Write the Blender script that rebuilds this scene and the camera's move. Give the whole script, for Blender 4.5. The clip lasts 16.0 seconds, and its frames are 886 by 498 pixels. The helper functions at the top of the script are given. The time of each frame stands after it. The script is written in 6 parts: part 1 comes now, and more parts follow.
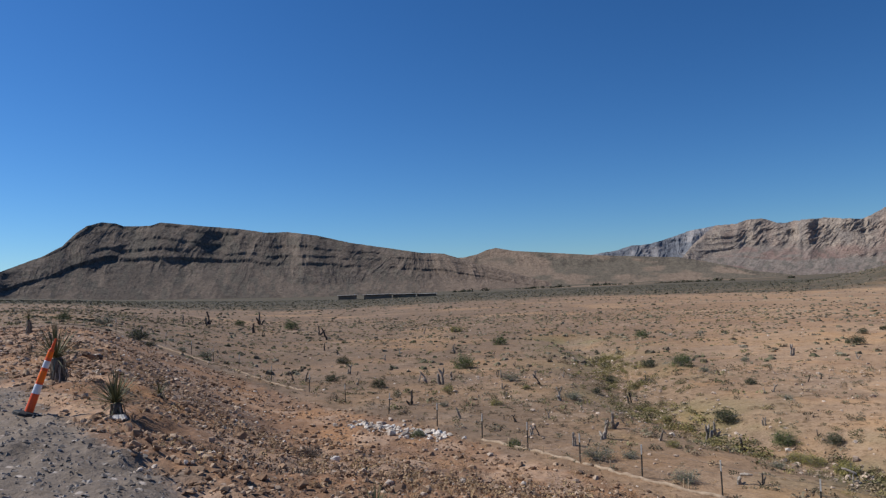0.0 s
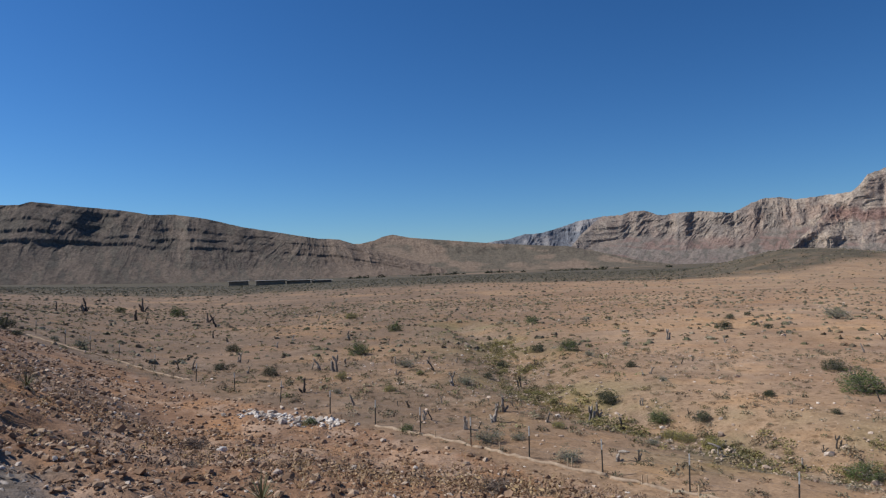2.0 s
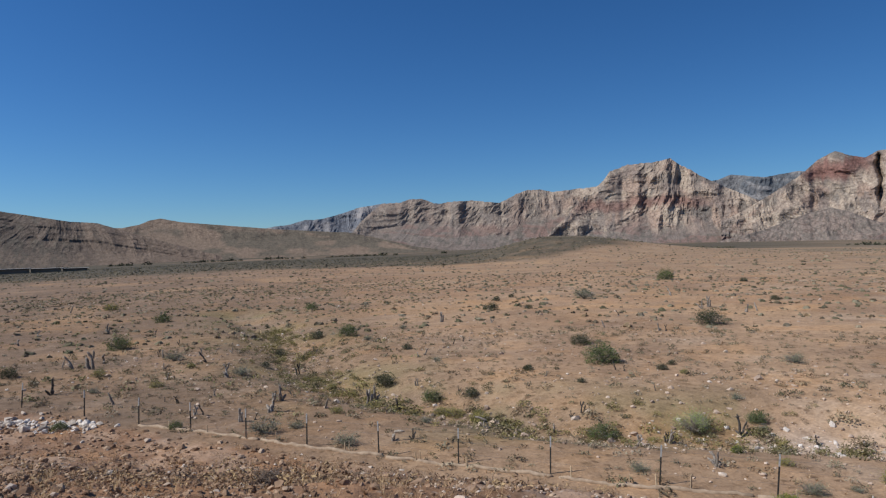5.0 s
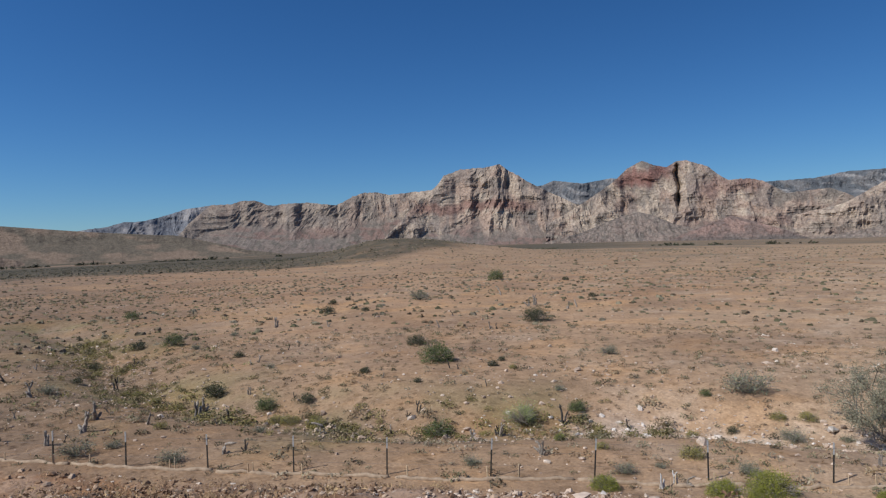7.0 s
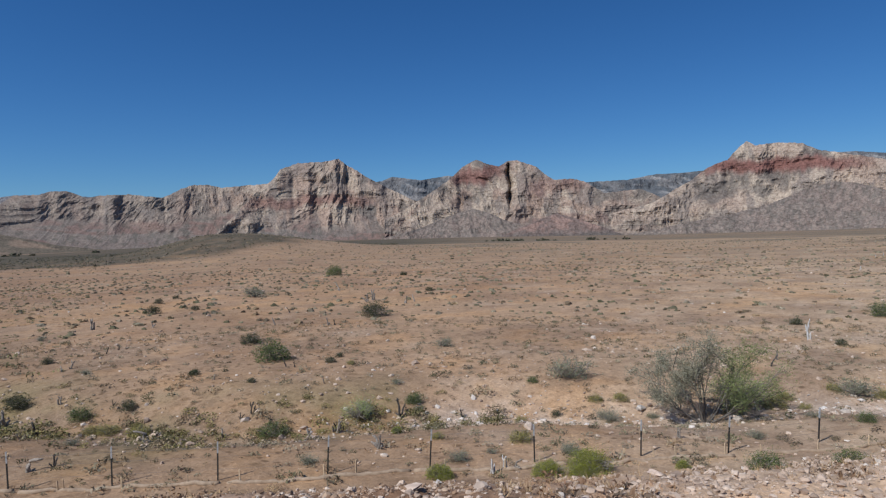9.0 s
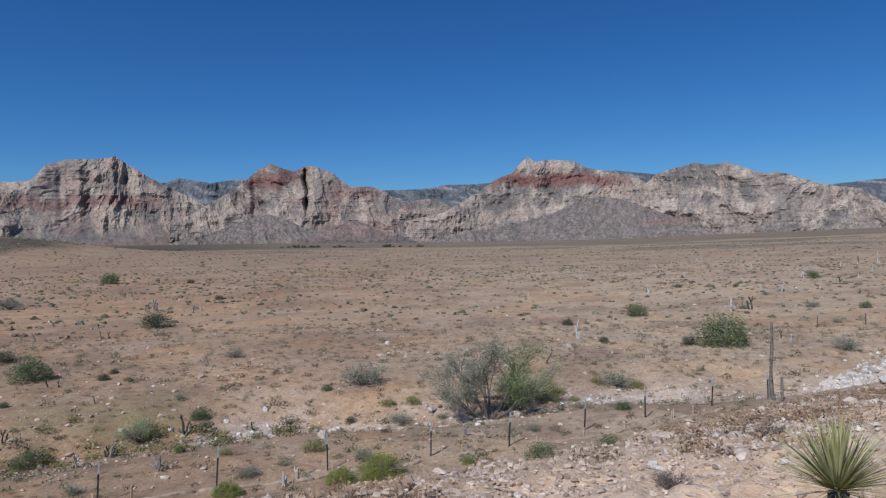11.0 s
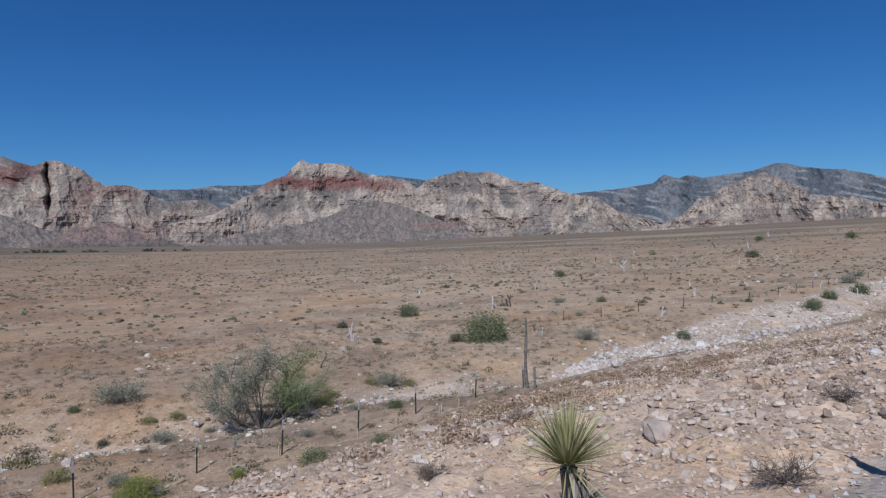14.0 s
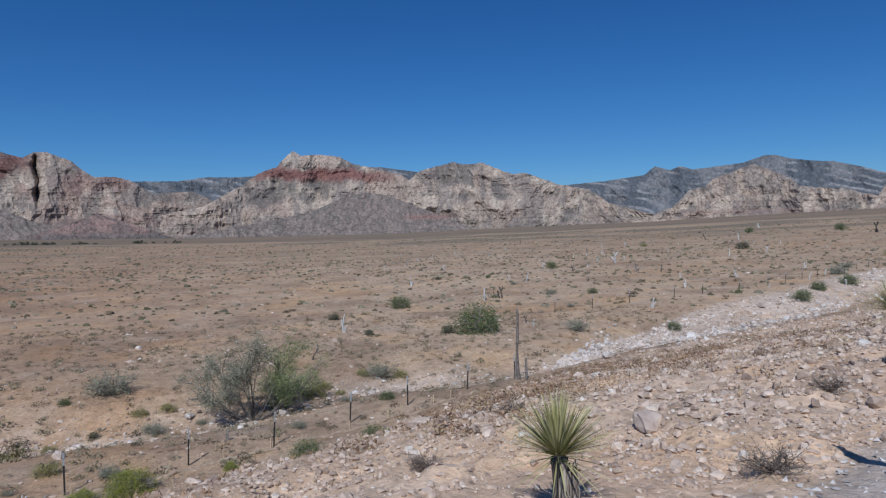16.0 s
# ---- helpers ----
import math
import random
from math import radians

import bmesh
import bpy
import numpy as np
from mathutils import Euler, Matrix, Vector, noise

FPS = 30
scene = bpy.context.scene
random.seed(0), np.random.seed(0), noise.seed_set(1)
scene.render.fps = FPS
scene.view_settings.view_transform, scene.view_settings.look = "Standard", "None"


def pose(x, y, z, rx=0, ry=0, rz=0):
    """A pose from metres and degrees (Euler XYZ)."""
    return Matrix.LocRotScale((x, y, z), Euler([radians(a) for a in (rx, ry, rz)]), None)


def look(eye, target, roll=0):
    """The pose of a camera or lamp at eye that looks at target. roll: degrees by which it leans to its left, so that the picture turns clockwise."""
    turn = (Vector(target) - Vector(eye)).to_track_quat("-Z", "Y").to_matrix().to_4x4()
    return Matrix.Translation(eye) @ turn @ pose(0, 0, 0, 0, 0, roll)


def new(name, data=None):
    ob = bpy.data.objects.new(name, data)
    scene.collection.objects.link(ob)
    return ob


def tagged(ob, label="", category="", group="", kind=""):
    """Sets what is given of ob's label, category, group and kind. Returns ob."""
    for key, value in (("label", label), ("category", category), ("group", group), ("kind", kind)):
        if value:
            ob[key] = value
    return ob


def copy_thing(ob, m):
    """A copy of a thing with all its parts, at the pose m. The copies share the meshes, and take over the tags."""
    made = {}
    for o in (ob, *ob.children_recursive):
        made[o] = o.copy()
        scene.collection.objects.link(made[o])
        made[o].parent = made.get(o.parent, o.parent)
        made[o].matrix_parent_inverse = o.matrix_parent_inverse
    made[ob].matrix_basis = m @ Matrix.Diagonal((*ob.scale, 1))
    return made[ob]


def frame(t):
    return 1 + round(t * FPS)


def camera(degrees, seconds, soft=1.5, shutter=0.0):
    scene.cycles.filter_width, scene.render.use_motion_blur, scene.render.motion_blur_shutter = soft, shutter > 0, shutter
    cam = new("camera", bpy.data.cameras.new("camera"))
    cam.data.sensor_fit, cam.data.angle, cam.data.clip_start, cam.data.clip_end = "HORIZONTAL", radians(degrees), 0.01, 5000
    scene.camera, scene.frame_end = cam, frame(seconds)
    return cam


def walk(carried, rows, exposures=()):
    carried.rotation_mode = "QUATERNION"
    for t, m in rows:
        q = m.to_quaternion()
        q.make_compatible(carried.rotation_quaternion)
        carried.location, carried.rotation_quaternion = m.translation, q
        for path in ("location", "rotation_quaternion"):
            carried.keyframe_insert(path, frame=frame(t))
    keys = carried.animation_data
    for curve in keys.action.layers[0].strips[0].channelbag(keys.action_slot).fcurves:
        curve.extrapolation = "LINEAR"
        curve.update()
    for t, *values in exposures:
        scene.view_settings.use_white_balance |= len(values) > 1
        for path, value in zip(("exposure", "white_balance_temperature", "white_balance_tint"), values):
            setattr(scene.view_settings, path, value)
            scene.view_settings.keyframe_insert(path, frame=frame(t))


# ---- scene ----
EYE = 1.65
cam = camera(65.8, 16.0, soft=1.25)
# seconds, yaw, pitch, roll: a person turning on the spot, the camera held a forearm ahead
PATH = [
(0.0, 0.00, 2.86, 2.12),
(0.5, -1.85, 2.51, 2.09),
(1.0, -3.67, 2.27, 1.87),
(1.5, -6.06, 1.88, 1.75),
(2.0, -8.67, 1.46, 1.67),
(2.5, -12.76, 0.74, 2.41),
(3.0, -15.54, 1.21, 1.15),
(3.5, -18.00, 1.07, 1.16),
(4.0, -21.42, 0.55, 1.32),
(6.5, -36.03, -0.53, 2.05),
(7.0, -40.44, -0.44, 2.01),
(7.5, -43.44, -0.54, 1.95),
(8.0, -47.41, -1.03, 1.56),
(8.5, -51.05, -1.42, 1.59),
(9.0, -53.85, -1.27, 1.85),
(9.5, -57.61, -1.11, 1.72),
(10.0, -62.59, -1.11, 1.51),
(12.5, -79.44, -1.17, 1.03),
(13.0, -82.40, -1.17, 0.99),
(13.5, -85.88, -1.18, 0.91),
(14.0, -89.37, -1.26, 1.16),
(14.5, -91.87, -1.28, 1.19),
(15.0, -92.68, -1.66, 1.08),
(15.5, -91.55, -1.87, 1.27),
(16.0, -90.06, -1.96, 1.20),
]
walk(cam, [(t, pose(-0.28 * math.sin(radians(y)), 0.28 * math.cos(radians(y)), EYE, 90 + p, r, y)) for t, y, p, r in PATH],
     exposures=[(0.0, 0.20, 6250, 10), (4.0, 0.16, 6250, 10), (8.0, 0.09, 6180, 10), (9.5, 0.05, 5880, 10), (12.5, -0.08, 5470, 10), (16.0, -0.12, 5500, 10)])

# ---- world and sun ----
SUN_AZ, SUN_EL = -78.0, 46.0
world = bpy.data.worlds.new("sky")
scene.world = world
world.use_nodes = True
wn = world.node_tree
sky = wn.nodes.new("ShaderNodeTexSky")
sky.sky_type, sky.sun_disc = "NISHITA", False
sky.sun_elevation, sky.sun_rotation = radians(SUN_EL), radians(SUN_AZ)
sky.altitude, sky.air_density, sky.dust_density, sky.ozone_density = 1300, 1.0, 0.3, 4.0
clear = wn.nodes.new("ShaderNodeHueSaturation")
clear.inputs["Saturation"].default_value = 1.18
wn.links.new(sky.outputs[0], clear.inputs["Color"])
blue = wn.nodes.new("ShaderNodeMix")
blue.data_type, blue.blend_type = "RGBA", "MULTIPLY"
blue.inputs[0].default_value, blue.inputs[7].default_value = 1.0, (0.665, 0.905, 1.11, 1)
wn.links.new(clear.outputs[0], blue.inputs[6])
# the sunward side of the sky is paler than the far side
way = wn.nodes.new("ShaderNodeTexCoord")
toward = wn.nodes.new("ShaderNodeVectorMath")
toward.operation = "DOT_PRODUCT"
toward.inputs[1].default_value = (math.sin(radians(SUN_AZ)), math.cos(radians(SUN_AZ)), 0)
wn.links.new(way.outputs["Generated"], toward.inputs[0])
gain = wn.nodes.new("ShaderNodeMath")
gain.operation = "MULTIPLY_ADD"
gain.inputs[1].default_value, gain.inputs[2].default_value = 0.19, 1.135
wn.links.new(toward.outputs["Value"], gain.inputs[0])
paler = wn.nodes.new("ShaderNodeVectorMath")
paler.operation = "SCALE"
wn.links.new(blue.outputs[2], paler.inputs[0])
wn.links.new(gain.outputs[0], paler.inputs["Scale"])
wn.links.new(paler.outputs[0], wn.nodes["Background"].inputs[0])
wn.nodes["Background"].inputs[1].default_value = 0.061
sun = new("sun", bpy.data.lights.new("sun", "SUN"))
sun.data.energy, sun.data.angle, sun.data.color = 4.0, radians(0.53), (1.0, 0.945, 0.86)
_d = Vector((math.sin(radians(SUN_AZ)) * math.cos(radians(SUN_EL)), math.cos(radians(SUN_AZ)) * math.cos(radians(SUN_EL)), math.sin(radians(SUN_EL))))
sun.matrix_world = look(_d * 50, (0, 0, 0))
# ---- shape of the land ----
_tab = np.random.RandomState(7).rand(256, 256)


def vnoise(x, y):
    """Smooth value noise in 0..1 over a lattice of 1 m."""
    xi, yi = np.floor(x).astype(int), np.floor(y).astype(int)
    fx, fy = x - xi, y - yi
    fx, fy = fx * fx * (3 - 2 * fx), fy * fy * (3 - 2 * fy)
    a, b = _tab[xi & 255, yi & 255], _tab[(xi + 1) & 255, yi & 255]
    c, d = _tab[xi & 255, (yi + 1) & 255], _tab[(xi + 1) & 255, (yi + 1) & 255]
    return (a * (1 - fx) + b * fx) * (1 - fy) + (c * (1 - fx) + d * fx) * fy


def fbm(x, y, octaves=4, gain=0.5):
    total, amp, size = 0.0, 1.0, 0.0
    for k in range(octaves):
        total = total + amp * vnoise(x * 2 ** k + 17.3 * k, y * 2 ** k - 9.1 * k)
        size += amp
        amp *= gain
    return total / size


def ridged(x, y, octaves=4, gain=0.55):
    total, amp, size = 0.0, 1.0, 0.0
    for k in range(octaves):
        total = total + amp * (1 - np.abs(2 * vnoise(x * 2 ** k + 31.7 * k, y * 2 ** k + 5.3 * k) - 1))
        size += amp
        amp *= gain
    return total / size


def step(a, b, x):
    t = np.clip((x - a) / (b - a), 0, 1)
    return t * t * (3 - 2 * t)


def to_line(x, y, line):
    """Distance to a polyline of (x, y)."""
    best = np.full(np.shape(x), 1e9)
    for (ax, ay), (bx, by) in zip(line, line[1:]):
        vx, vy = bx - ax, by - ay
        t = np.clip(((x - ax) * vx + (y - ay) * vy) / (vx * vx + vy * vy), 0, 1)
        best = np.minimum(best, np.hypot(x - ax - t * vx, y - ay - t * vy))
    return best


# the foot of the bank on which the road runs: bearing, distance, height below the eye
TOE_AZ = [-180, -70, -45, -28.7, -25.7, -22.6, -18.9, -16.8, -13.8, -10.7, 4.9, 16, 27, 45, 60, 76, 84, 90, 97, 102, 108.5, 115, 120, 125, 140, 160, 180]
TOE_D = [90, 90, 80, 66, 60, 50, 44, 42, 38, 35, 27, 24.5, 22.5, 21.0, 21.3, 23.3, 25.8, 29, 33, 37.5, 44, 53, 61, 80, 95, 90, 90]
TOE_Z = [-1.7, -1.9, -2.2, -2.5, -3.2, -4.6, -6.0, -6.6, -7.4, -7.5, -7.5, -7.5, -7.5, -7.5, -7.5, -7.5, -7.5, -7.5, -7.5, -7.5, -7.5, -7.5, -7.5, -7.4, -3.0, -1.8, -1.7]
EDGE_D = [90, 90, 80, 70, 68, 64, 59, 57, 53, 47, 31, 25.6, 22.8, 20.8, 20.6, 22.6, 25.2, 28, 32, 37.5, 44, 53, 61, 80, 95, 90, 90]
FAR_AZ = [-180, -60, -33, -25, -8, 12, 25, 40, 55, 71, 85, 94, 106, 115, 125, 145, 180]
FAR_EL = [0.6, 0.6, 0.15, -0.3, -0.6, -0.35, -0.3, -0.1, -0.2, -0.45, -0.45, -0.2, 0.1, 0.5, 0.85, 0.8, 0.6]
WASH = [(17, 95), (16.5, 76), (14.4, 58), (12.8, 44.5), (13.5, 37.5), (15.3, 32.4), (17.8, 25.5), (20.6, 22.5), (26.8, 17.3), (30.3, 9.7), (35, 5.6), (36.5, -0.3), (38.5, -6.7), (42.7, -11), (50.1, -18.8), (57.6, -29), (69.7, -44.1), (100, -90)]
# the rubble-strewn drainage channel: bearing, near and far edge
CHAN_AZ = [94, 97, 99.6, 103.3, 107, 111, 116.5, 121.5, 126]
CHAN_IN = [31, 36.5, 39.5, 42.5, 44.5, 47, 55, 80, 108]
CHAN_OUT = [31.5, 37, 40.8, 46.2, 53.0, 63, 77, 101, 138]


def soft_interp(az, xs, ys):
    return (np.interp(az - 1.5, xs, ys) + np.interp(az, xs, ys) * 2 + np.interp(az + 1.5, xs, ys)) / 4


def ground_z(x, y, fine=True):
    """Height of the land, in metres above the road shoulder under the camera."""
    x, y = np.asarray(x, float), np.asarray(y, float)
    az, d = np.degrees(np.arctan2(x, y)), np.hypot(x, y)
    dt, zt = soft_interp(az, TOE_AZ, TOE_D), soft_interp(az, TOE_AZ, TOE_Z)
    t = np.clip((d - 3.0) / (dt - 3.0), 0, 1)
    bank = t - 0.06 * np.sin(2 * np.pi * t)
    z = -1.65 + (zt + 1.65) * bank
    out = np.maximum(d - dt, 0)
    z = z + np.tan(np.radians(soft_interp(az, FAR_AZ, FAR_EL))) * out
    # the dark scrubby rise before the cliffs
    across = az - 36.0
    hump = np.exp(-(across / np.where(across < 0, 5.6, 9.0)) ** 2 - ((d - 520) / 130) ** 2)
    z = z + 14.0 * hump
    wash = to_line(x, y, WASH)
    z = z - 1.1 * np.exp(-(wash / 3.2) ** 2) * step(0.5, 3.0, out) * step(-0.2, 0.4, fbm(x / 9, y / 9, 2))
    roll = step(0, 25, out)
    z = z + roll * (0.9 * (fbm(x / 34 + 5, y / 34, 3) - 0.5) + 0.25 * (fbm(x / 6, y / 6 + 3, 3) - 0.5)) * np.clip(60 / np.maximum(d, 60), 0.25, 1)
    if fine:
        rough = step(0.0, 0.12, t) * (1 - 0.6 * step(0.94, 1.0, t))
        z = z + rough * (0.30 * (fbm(x / 1.7, y / 1.7, 4, 0.6) - 0.5) + 0.15 * (fbm(x / 5 + 9, y / 5, 2) - 0.5))
        z = z + (0.05 + 0.15 * rough) * (fbm(x / 0.6 + 40, y / 0.6, 3, 0.6) - 0.5) + 0.13 * rough * (ridged(x / 0.34, y / 0.34, 2) - 0.6)
    return z + EYE
# ---- materials ----
def material(name, rough=0.9):
    m = bpy.data.materials.new(name)
    m.use_nodes = True
    nt = m.node_tree
    b = nt.nodes["Principled BSDF"]
    b.inputs["Roughness"].default_value = rough
    b.inputs["Specular IOR Level"].default_value = 0.25
    return m, nt, b


def noise_node(nt, scale, detail=4.0, rough=0.55, coord="Object"):
    tc = nt.nodes.new("ShaderNodeTexCoord")
    n = nt.nodes.new("ShaderNodeTexNoise")
    n.inputs["Scale"].default_value, n.inputs["Detail"].default_value, n.inputs["Roughness"].default_value = scale, detail, rough
    nt.links.new(tc.outputs[coord], n.inputs["Vector"])
    return n


def ramp(nt, source, stops):
    r = nt.nodes.new("ShaderNodeValToRGB")
    while len(r.color_ramp.elements) < len(stops):
        r.color_ramp.elements.new(0.5)
    for e, (p, c) in zip(r.color_ramp.elements, stops):
        e.position, e.color = p, (*c, 1)
    nt.links.new(source, r.inputs[0])
    return r.outputs[0]


def mix(nt, fac, a, b, mode="MIX"):
    n = nt.nodes.new("ShaderNodeMix")
    n.data_type, n.blend_type = "RGBA", mode
    for sock, v in ((n.inputs[0], fac), (n.inputs[6], a), (n.inputs[7], b)):
        if isinstance(v, (int, float)):
            sock.default_value = v
        elif isinstance(v, tuple):
            sock.default_value = (*v, 1)
        else:
            nt.links.new(v, sock)
    return n.outputs[2]


def bump(nt, b, height, strength, distance):
    n = nt.nodes.new("ShaderNodeBump")
    n.inputs["Strength"].default_value, n.inputs["Distance"].default_value = strength, distance
    nt.links.new(height, n.inputs["Height"])
    nt.links.new(n.outputs[0], b.inputs["Normal"])


def attribute(nt, name):
    n = nt.nodes.new("ShaderNodeAttribute")
    n.attribute_name = name
    return n


def plain_mat(name, dark, light, scale, rough=0.85, bump_d=0.0, per_thing=0.0, metallic=0.0):
    """Two-tone mottled surface, with grain and, where asked, a tone of its own for each thing."""
    m, nt, b = material(name, rough)
    n = noise_node(nt, scale, 5)
    c = ramp(nt, n.outputs["Fac"], [(0.32, dark), (0.68, light)])
    if per_thing:
        oi = nt.nodes.new("ShaderNodeObjectInfo")
        k = ramp(nt, oi.outputs["Random"], [(0, (1 - per_thing,) * 3), (1, (1 + per_thing,) * 3)])
        c = mix(nt, 1.0, c, k, "MULTIPLY")
    nt.links.new(c, b.inputs["Base Color"])
    b.inputs["Metallic"].default_value = metallic
    if bump_d:
        bump(nt, b, n.outputs["Fac"], 0.6, bump_d)
    return m


def island_mat(name, stops, rough=0.9, grain=0.0):
    """A tone for each loose piece of a mesh."""
    m, nt, b = material(name, rough)
    g = nt.nodes.new("ShaderNodeNewGeometry")
    c = ramp(nt, g.outputs["Random Per Island"], stops)
    if grain:
        n = noise_node(nt, grain, 4)
        c = mix(nt, 0.6, c, ramp(nt, n.outputs["Fac"], [(0.3, (0.55, 0.55, 0.55)), (0.7, (1.25, 1.25, 1.25))]), "MULTIPLY")
    nt.links.new(c, b.inputs["Base Color"])
    return m


def ground_material():
    m, nt, b = material("desert_ground", 0.95)
    tint = attribute(nt, "tint")
    mid = noise_node(nt, 0.9, 6, 0.6)
    fine = noise_node(nt, 9.0, 5, 0.65)
    wide = noise_node(nt, 0.06, 4)
    patch = noise_node(nt, 0.22, 5, 0.6)
    tuft = noise_node(nt, 2.6, 6, 0.7)
    c = mix(nt, 1.0, tint.outputs["Color"], ramp(nt, mid.outputs["Fac"], [(0.3, (0.82, 0.79, 0.76)), (0.5, (1.04, 1.0, 0.96)), (0.7, (1.18, 1.17, 1.16))]), "MULTIPLY")
    c = mix(nt, 1.0, c, ramp(nt, patch.outputs["Fac"], [(0.36, (0.92, 0.915, 0.91)), (0.5, (1.0, 0.99, 0.98)), (0.64, (1.10, 1.02, 0.90))]), "MULTIPLY")
    c = mix(nt, 1.0, c, ramp(nt, fine.outputs["Fac"], [(0.3, (0.76, 0.74, 0.72)), (0.72, (1.22, 1.22, 1.22))]), "MULTIPLY")
    c = mix(nt, 1.0, c, ramp(nt, wide.outputs["Fac"], [(0.35, (0.92, 0.9, 0.88)), (0.65, (1.08, 1.08, 1.08))]), "MULTIPLY")
    c = mix(nt, 1.0, c, ramp(nt, tuft.outputs["Fac"], [(0.34, (0.80, 0.78, 0.75)), (0.46, (0.98, 0.97, 0.95)), (0.58, (1.05, 1.05, 1.05)), (0.72, (1.2, 1.18, 1.14))]), "MULTIPLY")
    # flecks of dead plants and pale crust, thicker in some places than in others
    tc = nt.nodes.new("ShaderNodeTexCoord")
    for scale, reach, tone, lo, hi in ((1.7, 0.30, (0.52, 0.49, 0.46), 0.44, 0.58), (2.9, 0.22, (1.42, 1.40, 1.36), 0.50, 0.62), (0.75, 0.26, (0.66, 0.64, 0.58), 0.46, 0.60)):
        dots = nt.nodes.new("ShaderNodeTexVoronoi")
        dots.inputs["Scale"].default_value = scale
        nt.links.new(tc.outputs["Object"], dots.inputs["Vector"])
        there = noise_node(nt, scale * 0.23, 4, 0.6)
        k = mix(nt, 1.0, ramp(nt, dots.outputs["Distance"], [(reach * 0.55, (1, 1, 1)), (reach, (0, 0, 0))]), ramp(nt, there.outputs["Fac"], [(lo, (0, 0, 0)), (hi, (1, 1, 1))]), "MULTIPLY")
        k = mix(nt, 1.0, k, attribute(nt, "plain").outputs["Color"], "MULTIPLY")
        c = mix(nt, k, c, mix(nt, 1.0, c, tone, "MULTIPLY"))
    # scattered pebbles
    v = nt.nodes.new("ShaderNodeTexVoronoi")
    v.inputs["Scale"].default_value = 5.0
    nt.links.new(tc.outputs["Object"], v.inputs["Vector"])
    peb = ramp(nt, v.outputs["Distance"], [(0.10, (1, 1, 1)), (0.22, (0, 0, 0))])
    amount = mix(nt, 1.0, peb, attribute(nt, "stony").outputs["Color"], "MULTIPLY")
    pc = ramp(nt, v.outputs["Color"], [(0.2, (0.16, 0.12, 0.10)), (0.6, (0.36, 0.29, 0.235)), (0.9, (0.47, 0.41, 0.36))])
    c = mix(nt, amount, c, pc)
    nt.links.new(c, b.inputs["Base Color"])
    rough = nt.nodes.new("ShaderNodeMath")
    rough.operation = "MULTIPLY_ADD"
    rough.inputs[1].default_value = 2.2
    nt.links.new(tuft.outputs["Fac"], rough.inputs[0])
    nt.links.new(fine.outputs["Fac"], rough.inputs[2])
    bump(nt, b, rough.outputs[0], 0.55, 0.06)
    return m


